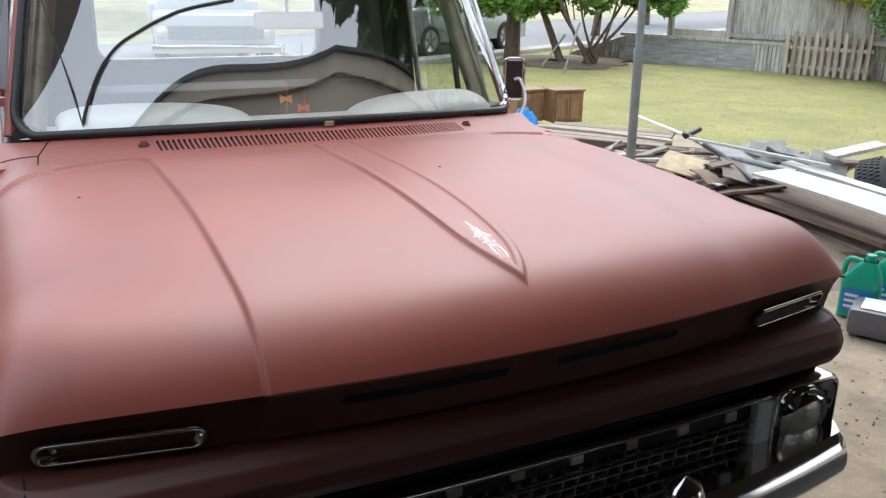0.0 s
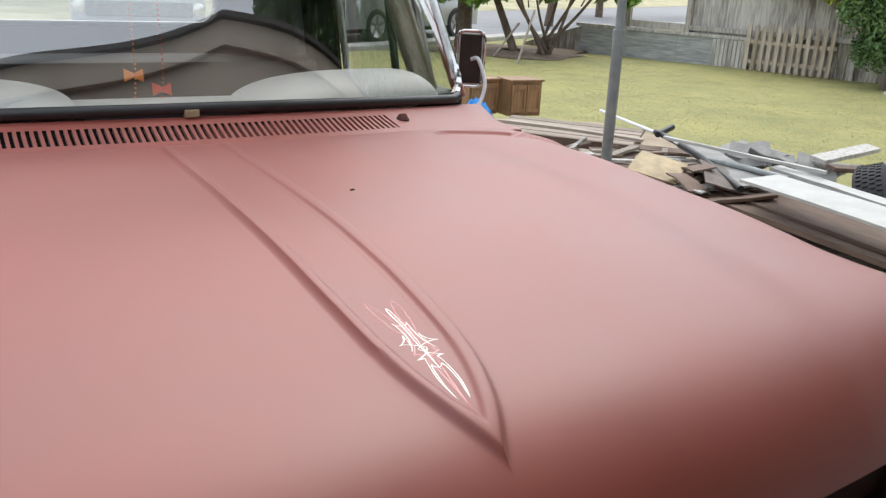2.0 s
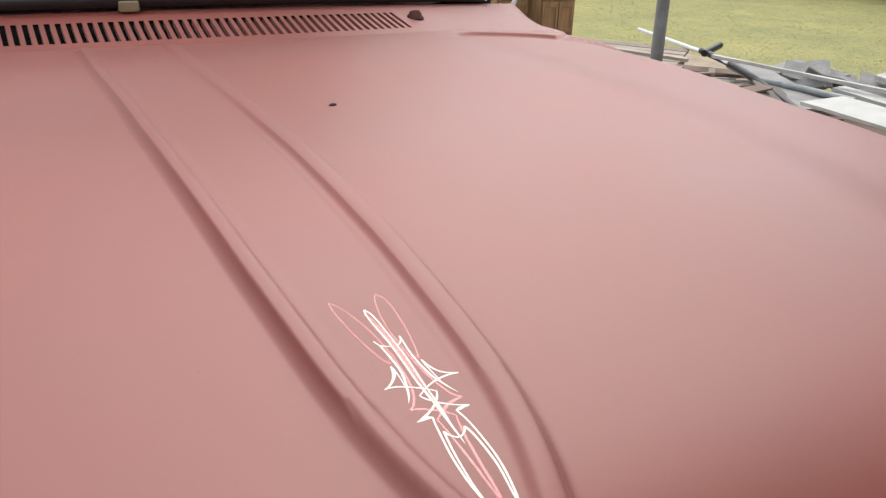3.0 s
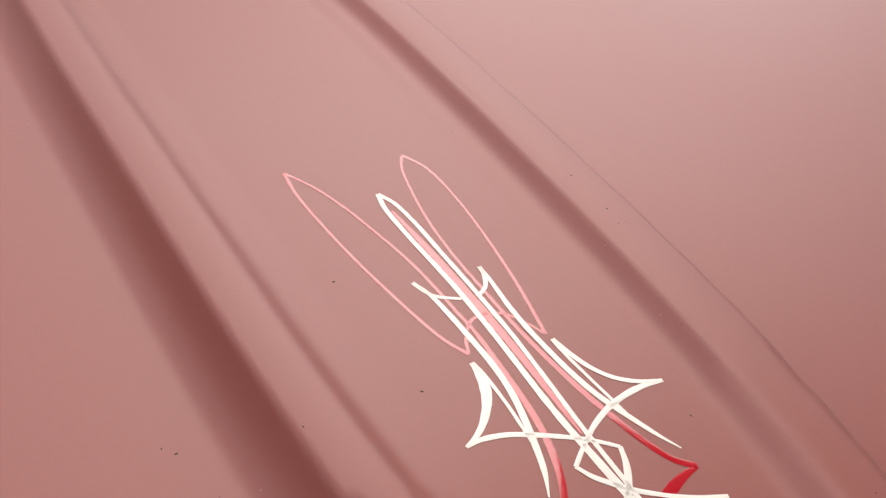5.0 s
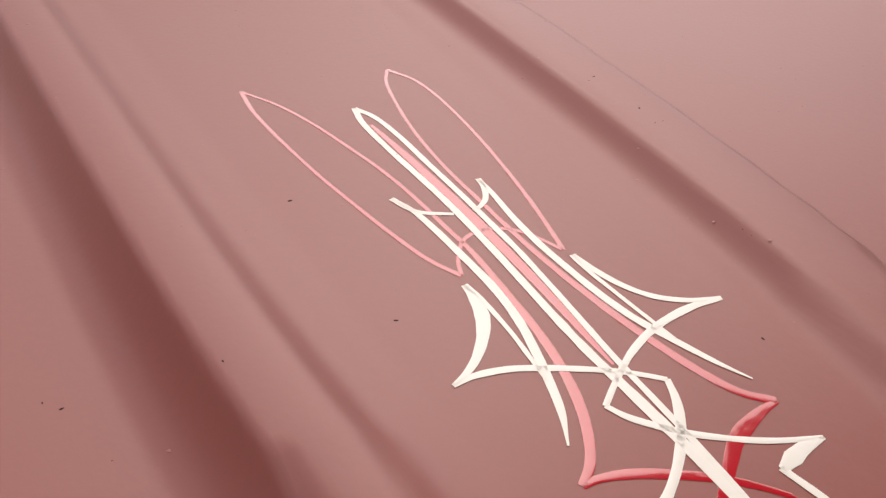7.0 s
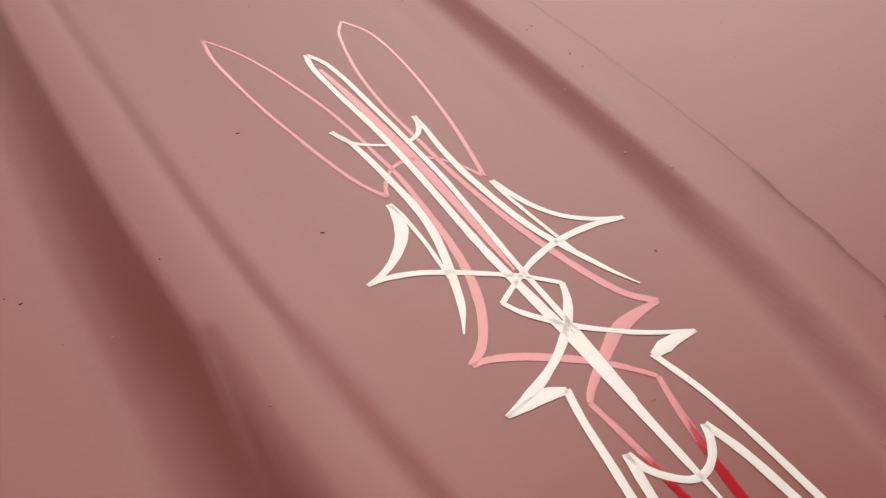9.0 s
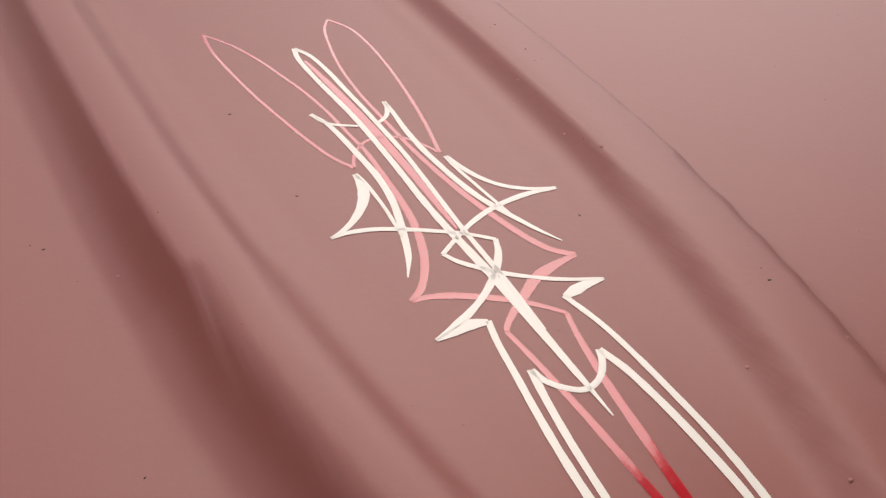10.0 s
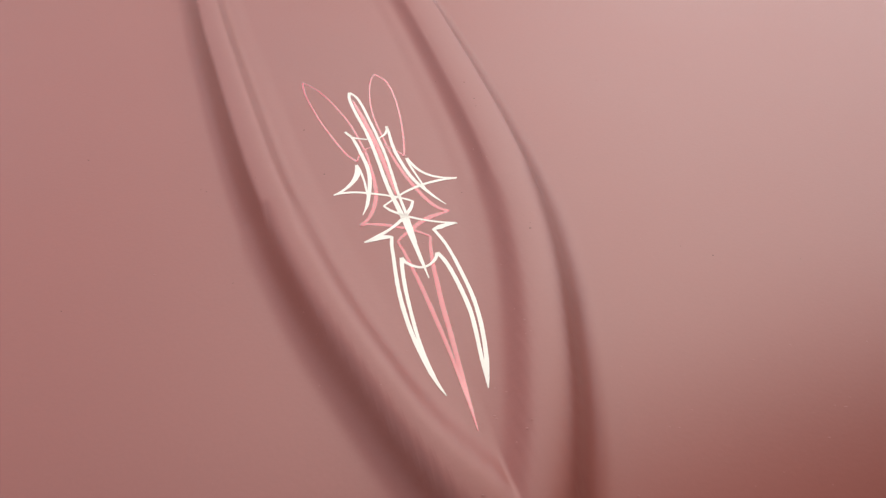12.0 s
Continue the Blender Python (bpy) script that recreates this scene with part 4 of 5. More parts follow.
nibs.polygons.foreach_set("use_smooth", [True] * len(nibs.polygons))
tagged(new("dust", nibs), "fine dust nibs caught in the red oxide paint", "dust", kind="stuff")

# beads hanging from the inside mirror
for k, (x0, z0, z1, zb, mt, lab) in enumerate(((-0.040, 1.42, 1.185, 1.235, "orange", "string of orange beads with an orange bow"), (0.020, 1.42, 1.185, 1.203, "redpl", "string of red beads with a red bow"))):
    yb = 1.45
    st = thing("bead_string", (x0, yb, z1), lab + " behind the windshield", "ornament", "strings in the windshield")
    bm = bmesh.new()
    for i in range(22):
        bmesh.ops.create_icosphere(bm, subdivisions=1, radius=0.0028, matrix=Matrix.Translation((0.006 * math.sin(i * 0.2) * (1 - i / 22), 0, i * (z0 - z1) / 22)))
    part("beads", bm, "redpl" if k else "orange", st)
    bm = bmesh.new()
    for sg in (-1, 1):
        a, b, c, d = (bm.verts.new(q) for q in ((0, -0.003, zb - z1 - 0.004), (sg * 0.021, -0.004, zb - z1 - 0.014), (sg * 0.021, 0.004, zb - z1 + 0.014), (0, 0.003, zb - z1 + 0.004)))
        bm.faces.new((a, b, c, d))
    bm.normal_update()
    bmesh.ops.solidify(bm, geom=bm.faces[:], thickness=0.004)
    part("bow", bm, mt, st, "plastic bow")
# tubes added on the glass to stand for reflected overhead cables
tagged(mesh_ob("black_cable", tube(bmesh.new(), spline([(-0.676, 1.405, 1.192), (-0.659, 1.412, 1.246), (-0.615, 1.415, 1.345), (-0.562, 1.404, 1.416), (-0.499, 1.384, 1.461), (-0.433, 1.367, 1.498), (-0.357, 1.352, 1.528), (-0.224, 1.338, 1.555)], 8), 0.0055, 8), "black", None, "", True), "black tube laid on the windshield for a cable's reflection", "cable")
tagged(mesh_ob("thin_wire", tube(bmesh.new(), spline([(-0.676, 1.408, 1.185), (-0.701, 1.473, 1.328), (-0.742, 1.619, 1.546)], 8), 0.0020, 6), "black"), "thin black tube laid on the windshield for a wire's reflection", "wire")

# ---- ground, lawn, road ----
tagged(sheet_mesh("ground", *(lambda g: (g[0], g[1], g[0] * 0 - 0.012))(np.meshgrid(np.linspace(-600, 600, 25), np.linspace(-600, 600, 25), indexing="ij")), "dirt"), "dry dusty dirt yard with scattered grit", "ground", kind="structure")
FD = Vector((0.40, -0.917, 0)).normalized()   # along the fence, towards the garage side
FA = Vector((11.97, 10.25, 0))                # the picket panel's far end
RDIR = Vector((0.90, 0.43, 0)).normalized()   # along the road
RN = Vector((-RDIR.y, RDIR.x, 0))
R0 = Vector((9.2, 15.2, 0))


def on_road(a, b, z=0.0):
    p = R0 + RDIR * a + RN * b
    return p.x, p.y, z


def lawn_edge(y):
    return 4.75 - 1.5 * float(smooth01((y - 3.6) / 2.2)) + 0.12 * math.sin(y * 3.1) + 0.07 * math.sin(y * 7.7)


lawn = tagged(mesh_ob("lawn", grid(lambda u, v: (lambda x, y: (x, y, 0.012 + 0.03 * noise.noise(Vector((x * 0.5, y * 0.5, 3)))))(lawn_edge(0.3 + 14.0 * v) + (30 - lawn_edge(0.3 + 14.0 * v)) * u, 0.3 + 14.0 * v + 9.5 * u * v), 90, 70), "grass", None, "", True), "dry yellow-green mown lawn", "lawn", kind="structure")
tagged(mesh_ob("road", grid(lambda u, v: on_road(-60 + 140 * u, 0.2 + 6.5 * v, 0.03), 8, 2), "asphalt"), "pale grey asphalt street", "road", kind="structure")
tagged(mesh_ob("kerb", boxes((-60, 80, -0.25, 0.2, -0.05, 0.10), bev=0.02), "concrete"), "low concrete kerb along the street", "kerb", kind="structure").matrix_basis = Matrix.Translation(R0) @ Matrix.Rotation(math.atan2(RDIR.y, RDIR.x), 4, "Z")
tagged(mesh_ob("backdrop_bank", grid(lambda u, v: (lambda p: (p[0], p[1], 0.04 + 2.2 * v ** 1.3 + 0.25 * min(1, 6 * v) * (0.5 + noise.noise(Vector((p[0] * 0.4, p[1] * 0.4, 1))))))(on_road(-60 + 150 * u, 6.7 + 26 * v)), 120, 24), "straw", None, "", True), "dry straw-coloured bank across the street", "bank", kind="structure")

# grass blades, thickest close to the yard's edge
rg = random.Random(3)
gv, gf = [], []
for i in range(130000):
    x, y = 3.6 + 9.5 * rg.random() ** 1.2, 2.2 + 10.5 * rg.random()
    if x < lawn_edge(y):
        continue
    a, h, w = rg.uniform(0, 6.28), rg.uniform(0.002, 0.012), rg.uniform(0.0025, 0.005)
    gz = 0.014 + 0.03 * noise.noise(Vector((x * 0.5, y * 0.5, 3)))
    k = len(gv)
    dx, dy, lx, ly = math.cos(a) * w, math.sin(a) * w, rg.uniform(-0.035, 0.035), rg.uniform(-0.035, 0.035)
    gv += [(x - dx, y - dy, gz), (x + dx, y + dy, gz), (x + lx, y + ly, h + gz)]
    gf.append((k, k + 1, k + 2))
me = bpy.data.meshes.new("grass")
me.from_pydata(gv, [], gf)
me.materials.append(M["blade"])
tagged(new("grass", me), "short dry grass blades of the lawn", "grass", kind="stuff")

# ---- garage round the truck's nose ----
GY, GXC, HEAD, PEAK = 0.0, 0.55, 1.49, 2.165
EAVES = (-3.2, 1.80), (3.7, 1.36)
XL, XR = -2.9, 3.4
GARAGE = Matrix.Translation((0.283, -0.27, 0)) @ Matrix.Rotation(radians(10), 4, 'Z')
# unseen slab, added dark to keep bounce light off the truck's front
tagged(mesh_ob("garage_floor", boxes((XL, XR, -7.2, GY + 0.1, -0.10, 0.004), (XL, 0.5, GY + 0.1, GY + 2.0, -0.10, 0.004)), "dark_slab"), "unseen concrete slab, near-black to cut bounce light", "floor", kind="structure").matrix_basis = GARAGE
# unseen; runs on past the opening to darken the truck's left-facing faces
tagged(mesh_ob("wall_side_west", boxes((XL, XL + 0.12, -7.2, GY + 1.7, 0, 1.78)), "wallwood"), "brown boarded garage side wall, unseen and shaping the light", "wall", kind="structure").matrix_basis = GARAGE
# unseen; stops short so that light reaches the truck's front
tagged(mesh_ob("wall_side_east", boxes((XR - 0.12, XR, -7.2, -3.4, 0, HEAD - 0.1)), "wallwood"), "brown boarded garage side wall, unseen and shaping the light", "wall", kind="structure").matrix_basis = GARAGE
tagged(mesh_ob("wall_back", boxes((XL + 0.12, XR - 0.12, -7.2, -7.08, 0, HEAD)), "gable"), "brown boarded garage back wall", "wall", kind="structure").matrix_basis = GARAGE
tagged(mesh_ob("wall_jamb", boxes((XL, -2.6, GY - 0.12, GY, 0, HEAD), (3.1, XR, GY - 0.12, GY, 0, HEAD - 0.06)), "wallwood"), "brown jambs beside the wide garage opening", "wall", kind="structure").matrix_basis = GARAGE


def slab(pts, by):
    """A flat plate between a ring of points and the same ring moved by a vector."""
    bm = bmesh.new()
    a, b = ([bm.verts.new(Vector(p) + k * Vector(by)) for p in pts] for k in (0, 1))
    n = len(a)
    bm.faces.new(a), bm.faces.new(b[::-1])
    for i in range(n):
        bm.faces.new((a[(i + 1) % n], a[i], b[i], b[(i + 1) % n]))
    bmesh.ops.recalc_face_normals(bm, faces=bm.faces[:])
    return bm


tagged(mesh_ob("wall_gable", slab([(GXC - 3.2, GY, 1.67), (GXC + 1.9, GY, 1.67), (GXC, GY, PEAK - 0.02)], (0, -0.12, 0)), "gable"), "brown-grey gable trim over the carport opening", "wall", kind="structure").matrix_basis = GARAGE
for nm, (x0, z0) in zip(("roof_slope_west", "roof_slope_east"), EAVES):
    q = [(x0, -7.4, z0), (x0, GY + 0.06, z0), (GXC, GY + 0.06, PEAK), (GXC, -7.4, PEAK)]
    tagged(mesh_ob(nm, slab(q, (0, 0, 0.022)), "roof"), "dark felt garage roof slope with an overhang", "roof", kind="structure").matrix_basis = GARAGE
for xe, ze in EAVES:
    q = [(xe, GY + 0.006, ze - 0.004), (GXC, GY + 0.006, PEAK - 0.004), (GXC, GY + 0.006, PEAK - 0.11), (xe, GY + 0.006, ze - 0.11)]
    tagged(mesh_ob("trim", slab(q, (0, 0.028, 0)), "gable"), "brown bargeboard under the garage roof edge", "trim", kind="structure").matrix_basis = GARAGE

# ---- steel pole ----
pole = thing("steel_pole", (2.40, 2.636, 0), "galvanised steel pole standing beside the truck", "pole")
part("lower_tube", tube(bmesh.new(), [(0, 0, -0.05), (-0.012, 0, 1.22)], 0.027, 16), "galv", pole, "", True)
part("upper_tube", tube(bmesh.new(), [(-0.012, 0, 1.2), (-0.03, 0, 2.7)], 0.0215, 16), "galv", pole, "", True)
part("collar", tube(bmesh.new(), [(-0.012, 0, 1.215), (-0.0125, 0, 1.255)], 0.030, 16), "galv", pole, "", True)

# ---- fence ----
def fence_at(k, off=0.0, z=0.0):
    """A place k metres along the fence from the pickets' far end, off metres behind it."""
    n = Vector((-FD.y, FD.x, 0))
    p = FA + FD * k + n * off
    return p.x, p.y, z


FROT = math.atan2(FD.y, FD.x)
fence = thing("picket_fence_panel", Matrix.Translation(fence_at(0, -0.06)) @ Matrix.Rotation(FROT, 4, "Z"), "weathered grey picket panel leaning on the board wall", "fence")
rf = random.Random(9)
for i in range(12):
    x = 0.04 + i * 0.126
    h = 0.80 + rf.uniform(-0.03, 0.03)
    bm = bmesh.new()
    pr = [(-0.034, 0), (0.034, 0), (0.034, h - 0.04), (0, h), (-0.034, h - 0.04)]
    bm.faces.new([bm.verts.new((px, 0, pz)) for px, pz in pr])
    bm.normal_update()
    bmesh.ops.solidify(bm, geom=bm.faces[:], thickness=-0.02)
    bmesh.ops.transform(bm, matrix=pose(x, 0, 0.02, 0, rf.uniform(-1.2, 1.2), 0), verts=bm.verts)
    part("picket", bm, "picket", fence)
for z in (0.14, 0.47):
    part("rail", boxes((-0.03, 1.50, 0.0, 0.035, z, z + 0.06)), "picket", fence)
wall = thing("board_wall", Matrix.Translation(fence_at(0, 0.05)) @ Matrix.Rotation(FROT, 4, "Z"), "low weathered retaining wall of wide grey boards", "wall")
for j in range(4):
    for i in range(3):
        x0 = -3.3 + i * 1.0
        part("board", boxes((x0, x0 + 0.997, 0, 0.04, -0.10 + j * 0.15, 0.049 + j * 0.15), bev=0.003), "bluewood", wall)
for i in range(9):
    part("upright_board", boxes((-0.30 + 0.0 + i * 0.075 - 0.32, -0.236 + i * 0.075 - 0.32, -0.025, -0.003, 0, 0.50 + rf.uniform(-0.02, 0.02))), "greywood", wall)
part("cap_rail", boxes((-3.4, 0.1, -0.03, 0.10, 0.50, 0.56), bev=0.006), "greywood", wall)
part("upper_rail", boxes((-1.10, 1.7, -0.01, 0.05, 0.60, 0.68), bev=0.006), "greywood", wall)
part("sill_beam", boxes((-2.35, -1.1, 0.03, 0.10, 0.57, 0.70), bev=0.006), "darkwood", wall)
part("sloped_end", grid(lambda u, v: (-4.6 + 1.3 * u, 0.02, -0.05 + (0.12 + 0.43 * u) * v), 8, 3), "darkwood", wall)
for x in (-2.35, -1.15, 1.75):
    part("post", boxes((x - 0.05, x + 0.05, 0.02, 0.12, 0, 2.2), bev=0.006), "darkwood", wall)
shed = thing("board_screen", Matrix.Translation(fence_at(0, 0.16)) @ Matrix.Rotation(FROT, 4, "Z"), "tall screen of weathered upright boards", "fence")
for i in range(30):
    x = -1.12 + i * 0.125
    part("board", boxes((x, x + 0.118, rf.uniform(0, 0.01), 0.022 + rf.uniform(0, 0.01), 0.0, 2.1 + rf.uniform(-0.08, 0.08))), "darkwood" if i > 12 else "greywood", shed)

# unseen wall, added for a dark left windshield edge and fender
tagged(mesh_ob("wall_shed", boxes((-2.9, -2.75, 1.25, 7.0, 0, 2.5)), "wallwood"), "unseen brown boarded wall, added to darken the truck's left side", "wall", kind="structure")
# brown patch: mulch colour with the trees' shade painted in
tagged(mesh_ob("mulch_bed", grid(lambda u, v: (9.0 + (0.3 + 1.5 * v) * (1 + 0.22 * math.sin(3 * u * 6.2832) + 0.13 * math.sin(7 * u * 6.2832 + 1)) * math.cos(6.2832 * u), 13.2 + (0.2 + 1.0 * v) * (1 + 0.2 * math.sin(4 * u * 6.2832 + 2) + 0.1 * math.sin(11 * u * 6.2832)) * math.sin(6.2832 * u), 0.055 - 0.03 * v), 40, 6, True), "mulch", None, "", True), "brown mulch and shade under the trees", "ground", kind="structure")

# ---- trees and shrubs ----
def limb(bm, p0, p1, r0, r1, bend, rnd, n=6):
    p0, p1 = Vector(p0), Vector(p1)
    mid = (p0 + p1) / 2 + Vector((rnd.uniform(-1, 1), rnd.uniform(-1, 1), rnd.uniform(-0.3, 0.5))) * bend
    pts = spline([p0, mid, p1], n)
    tube(bm, pts, [r0 + (r1 - r0) * i / (len(pts) - 1) for i in range(len(pts))], 8)
    return pts


def leaves(name, centres, count, size, material, parent, rnd, flat=0.6):
    """Many small folded leaves scattered through lumps (centre, radius)."""
    vs, fs = [], []
    for _ in range(count):
        c, r = rnd.choice(centres)
        d = Vector((rnd.gauss(0, 1), rnd.gauss(0, 1), rnd.gauss(0, flat)))
        d = d.normalized() * r * rnd.random() ** 0.45
        p = Vector(c) + d
        u = Vector((rnd.gauss(0, 1), rnd.gauss(0, 1), rnd.gauss(0, 0.7))).normalized()
        w = u.cross(Vector((rnd.gauss(0, 1), rnd.gauss(0, 1), rnd.gauss(0, 1)))).normalized()
        s = size * rnd.uniform(0.6, 1.4)
        k = len(vs)
        vs += [p - u * s, p + w * s * 0.38 + u * s * 0.1, p + u * s, p - w * s * 0.38 + u * s * 0.1]
        fs += [(k, k + 1, k + 2), (k, k + 2, k + 3)]
    me = bpy.data.meshes.new(name)
    me.from_pydata([tuple(v) for v in vs], [], fs)
    me.materials.append(M[material])
    ob = new(name, me)
    ob.parent = parent
    return ob


def tree(at, label, trunks, crown, count, size, material, seed, category="tree"):
    """trunks: (base offset, top offset, radius); crown: lumps."""
    rnd = random.Random(seed)
    t = thing("tree", at, label, category)
    bm = bmesh.new()
    for b, e, r in trunks:
        limb(bm, b, e, r, r * 0.45, 0.12, rnd)
        for _ in range(3):
            q = Vector(b).lerp(Vector(e), rnd.uniform(0.55, 1.0))
            limb(bm, q, q + Vector((rnd.uniform(-0.6, 0.6), rnd.uniform(-0.6, 0.6), rnd.uniform(0.4, 0.9))), r * 0.4, r * 0.12, 0.1, rnd)
    part("trunk", bm, "bark", t, "", True)
    tagged(leaves("crown", crown, count, size, material, t, rnd), kind="stuff")
    return t


rt = random.Random(21)
tree((9.35, 12.6, 0), "small garden tree with many slender stems", [((rt.uniform(-0.22, 0.22), rt.uniform(-0.15, 0.15), 0), (math.cos(a) * 1.15, math.sin(a) * 0.9, 1.6 + rt.uniform(-0.2, 0.3)), rt.uniform(0.028, 0.042)) for a in (0.1, 0.9, 1.7, 2.4, 3.1, 3.9, 4.7, 5.5)], [((x, y, z), r) for x, y, z, r in ((0, 0, 1.75, 0.6), (-0.9, 0.3, 1.25, 0.35), (0.9, -0.3, 1.4, 0.40), (0.4, 0.7, 1.4, 0.5), (-0.4, -0.6, 1.4, 0.4), (0.1, 0, 2.4, 0.9), (1.35, -0.6, 1.22, 0.30), (0.3, -0.5, 1.5, 0.35), (1.0, 0.4, 1.9, 0.6), (-1.3, 0.5, 1.12, 0.32))], 9500, 0.085, "leaf", 4)
tree((8.35, 13.9, 0), "street tree with a straight grey trunk", [((0, 0, 0), (0.12, 0.1, 3.0), 0.165)], [((x, y, z), r) for x, y, z, r in ((0, 0, 3.2, 1.2), (-1.0, 0.3, 2.0, 0.8), (-0.9, -0.6, 1.25, 0.42), (0.8, 0.3, 2.0, 0.7), (0.4, -0.7, 1.6, 0.4), (-0.5, -0.9, 1.25, 0.35), (-1.6, -0.2, 1.35, 0.5))], 8000, 0.095, "leaf", 5)
tree((8.95, 13.0, 0), "leaning young tree propped by stakes", [((0, 0, 0), (-0.75, 0.3, 1.8), 0.085)], [((x, y, z), r) for x, y, z, r in ((-0.7, 0.2, 2.2, 0.7), (-0.1, 0.1, 2.1, 0.5))], 2200, 0.08, "leaf", 6)
tree((12.15, 7.65, 0), "dense dark green shrub on a stony bed", [((0, 0, 0), (0.05, 0.05, 0.9), 0.06), ((0.05, 0, 0), (0.4, -0.3, 0.8), 0.045)], [((x, y, z), r) for x, y, z, r in ((0, 0, 0.95, 0.50), (0.3, -0.5, 0.9, 0.5), (-0.15, 0.45, 1.15, 0.42), (0.2, 0, 1.55, 0.55), (0.5, -0.9, 1.3, 0.6), (0.15, -0.3, 0.55, 0.38), (-0.1, 0.2, 0.6, 0.36), (-0.25, 0.5, 1.6, 0.4), (-0.1, 0.1, 2.0, 0.5))], 12000, 0.05, "leafd", 7, "shrub")
tree(fence_at(0.75, 0.55), "yellow-green shrub hanging over the board screen", [((0, 0, 0), (-0.1, -0.1, 1.9), 0.05), ((0.1, 0, 0), (0.5, -0.3, 1.9), 0.045)], [((x, y, z), r) for x, y, z, r in ((-0.5, -0.35, 1.62, 0.34), (-0.25, -0.75, 1.52, 0.34), (-0.85, 0.1, 1.70, 0.28), (0.0, -1.1, 1.50, 0.34), (0.1, -0.3, 2.1, 0.5), (0.25, -1.5, 1.6, 0.4))], 6500, 0.055, "leafy", 8, "shrub")
for k, (x, y, z, r) in enumerate(((14.5, 19.5, 2.2, 1.6), (20, 24, 2.6, 2.2), (9, 24, 2.8, 2.2), (3, 24, 3.0, 2.6), (26, 24, 2.5, 2.2))):
    tree((x, y, 0), "leafy roadside tree beyond the street", [((0, 0, 0), (0.1, 0, z), 0.14)], [((rt.uniform(-r, r) * 0.7, rt.uniform(-r, r) * 0.5, z + rt.uniform(-0.4, 1.4)), r * 0.55) for _ in range(7)], 3600, 0.14, "leaf" if k % 2 else "leafd", 30 + k)
for a, b in (((8.04, 12.41, -0.05), (8.72, 12.60, 0.58)), ((7.91, 11.42, -0.05), (8.34, 11.62, 0.86))):
    tagged(mesh_ob("stake", tube(bmesh.new(), [a, b], 0.020, 8), "plank"), "weathered wooden stake propping the young tree", "stake", "tree stakes")

# stones of the shrub's bed
for i in range(7):
    bm = bmesh.new()
    bmesh.ops.create_icosphere(bm, subdivisions=2, radius=0.13)
    for v in bm.verts:
        v.co *= 1 + 0.3 * noise.noise(v.co * 9 + Vector((i, 0, 0)))
    bmesh.ops.transform(bm, matrix=pose(11.75 + 0.17 * i + 0.04 * (i % 2), 7.2 - 0.22 * i, 0.02, 0, 0, 40 * i) @ Matrix.Diagonal((1.3, 1, 0.45, 1)), verts=bm.verts)
    tagged(mesh_ob("bed_stone", bm, "concrete", None, "", True), "flat grey stone edging the shrub's bed", "stone", "bed stones")


# ---- vehicles ----
def sedan(at, label):
    """A parked car along its x axis, about 4.5 m long."""
    c = thing("parked_car", at, label, "car")
    prof = [(-2.2, 0.35), (-2.25, 0.6), (-2.15, 0.82), (-1.3, 0.92), (-0.75, 1.02), (0.1, 1.02), (1.3, 1.0), (1.9, 0.95), (2.2, 0.85), (2.25, 0.5), (2.2, 0.33)]

    def body(u, v):
        k = u * (len(prof) - 1)
        i = min(int(k), len(prof) - 2)
        x, z = (prof[i][j] + (prof[i + 1][j] - prof[i][j]) * (k - i) for j in (0, 1))
        w = 0.88 * (1 - 0.10 * abs(x / 2.25) ** 4)
        return x, w * math.copysign(min(1, abs(2 * v - 1) ** 0.35), 2 * v - 1), z - 0.10 * abs(2 * v - 1) ** 6
    part("body", grid(body, 60, 20), "carpaint", c, "", True)
    for sg in (-1, 1):
        part("side", boxes((-2.2, 2.2, min(sg * 0.86, sg * 0.9), max(sg * 0.86, sg * 0.9), 0.28, 0.86), bev=0.015), "carpaint", c, "", True)
        part("side_window", boxes((-0.95, 1.35, min(sg * 0.72, sg * 0.76), max(sg * 0.72, sg * 0.76), 1.0, 1.34), bev=0.012), "cardark", c, "", True)
        for xx in (-1.35, 1.32):
            w = part("wheel", lathe([(0.21, -0.1), (0.28, -0.11), (0.325, -0.07), (0.325, 0.07), (0.28, 0.11), (0.21, 0.1)], 32, pose(xx, sg * 0.82, 0.325, 90, 0, 0)), "tyre", c, "", True)
            part("rim", lathe([(0.21, sg * -0.105), (0.19, sg * -0.09), (0.05, sg * -0.08), (0, sg * -0.09)], 28, pose(xx, sg * 0.82, 0.325, 90, 0, 0)), "dull_chrome", w, "alloy rim", True)
            for q in range(5):
                part("spoke", boxes((-0.022, 0.022, 0.03, 0.20, -0.012, 0.012), bev=0.004), "galv", w).matrix_basis = pose(xx, sg * 0.915, 0.325, 90, 0, 0) @ pose(0, 0, 0, 0, 0, 72 * q)
    part("roof", grid(lambda u, v: (-1.15 + 2.75 * u, (2 * v - 1) * (0.74 - 0.05 * abs(2 * u - 1)), 1.0 + 0.46 * math.sin(math.pi * u) ** 0.45 - 0.04 * (2 * v - 1) ** 4), 30, 10), "carpaint", c, "", True)
    part("underbody", boxes((-2.1, 2.1, -0.8, 0.8, 0.2, 0.34)), "hole", c)
    return c


RROT = math.atan2(RDIR.y, RDIR.x)
cmid = (Vector((6.85, 14.72, 0)) + Vector((9.20, 15.68, 0))) / 2
sedan(Matrix.Translation(cmid + RN * 0.85 + Vector((0, 0, 0.02))) @ Matrix.Rotation(RROT + math.pi, 4, "Z"), "grey car parked along the street")
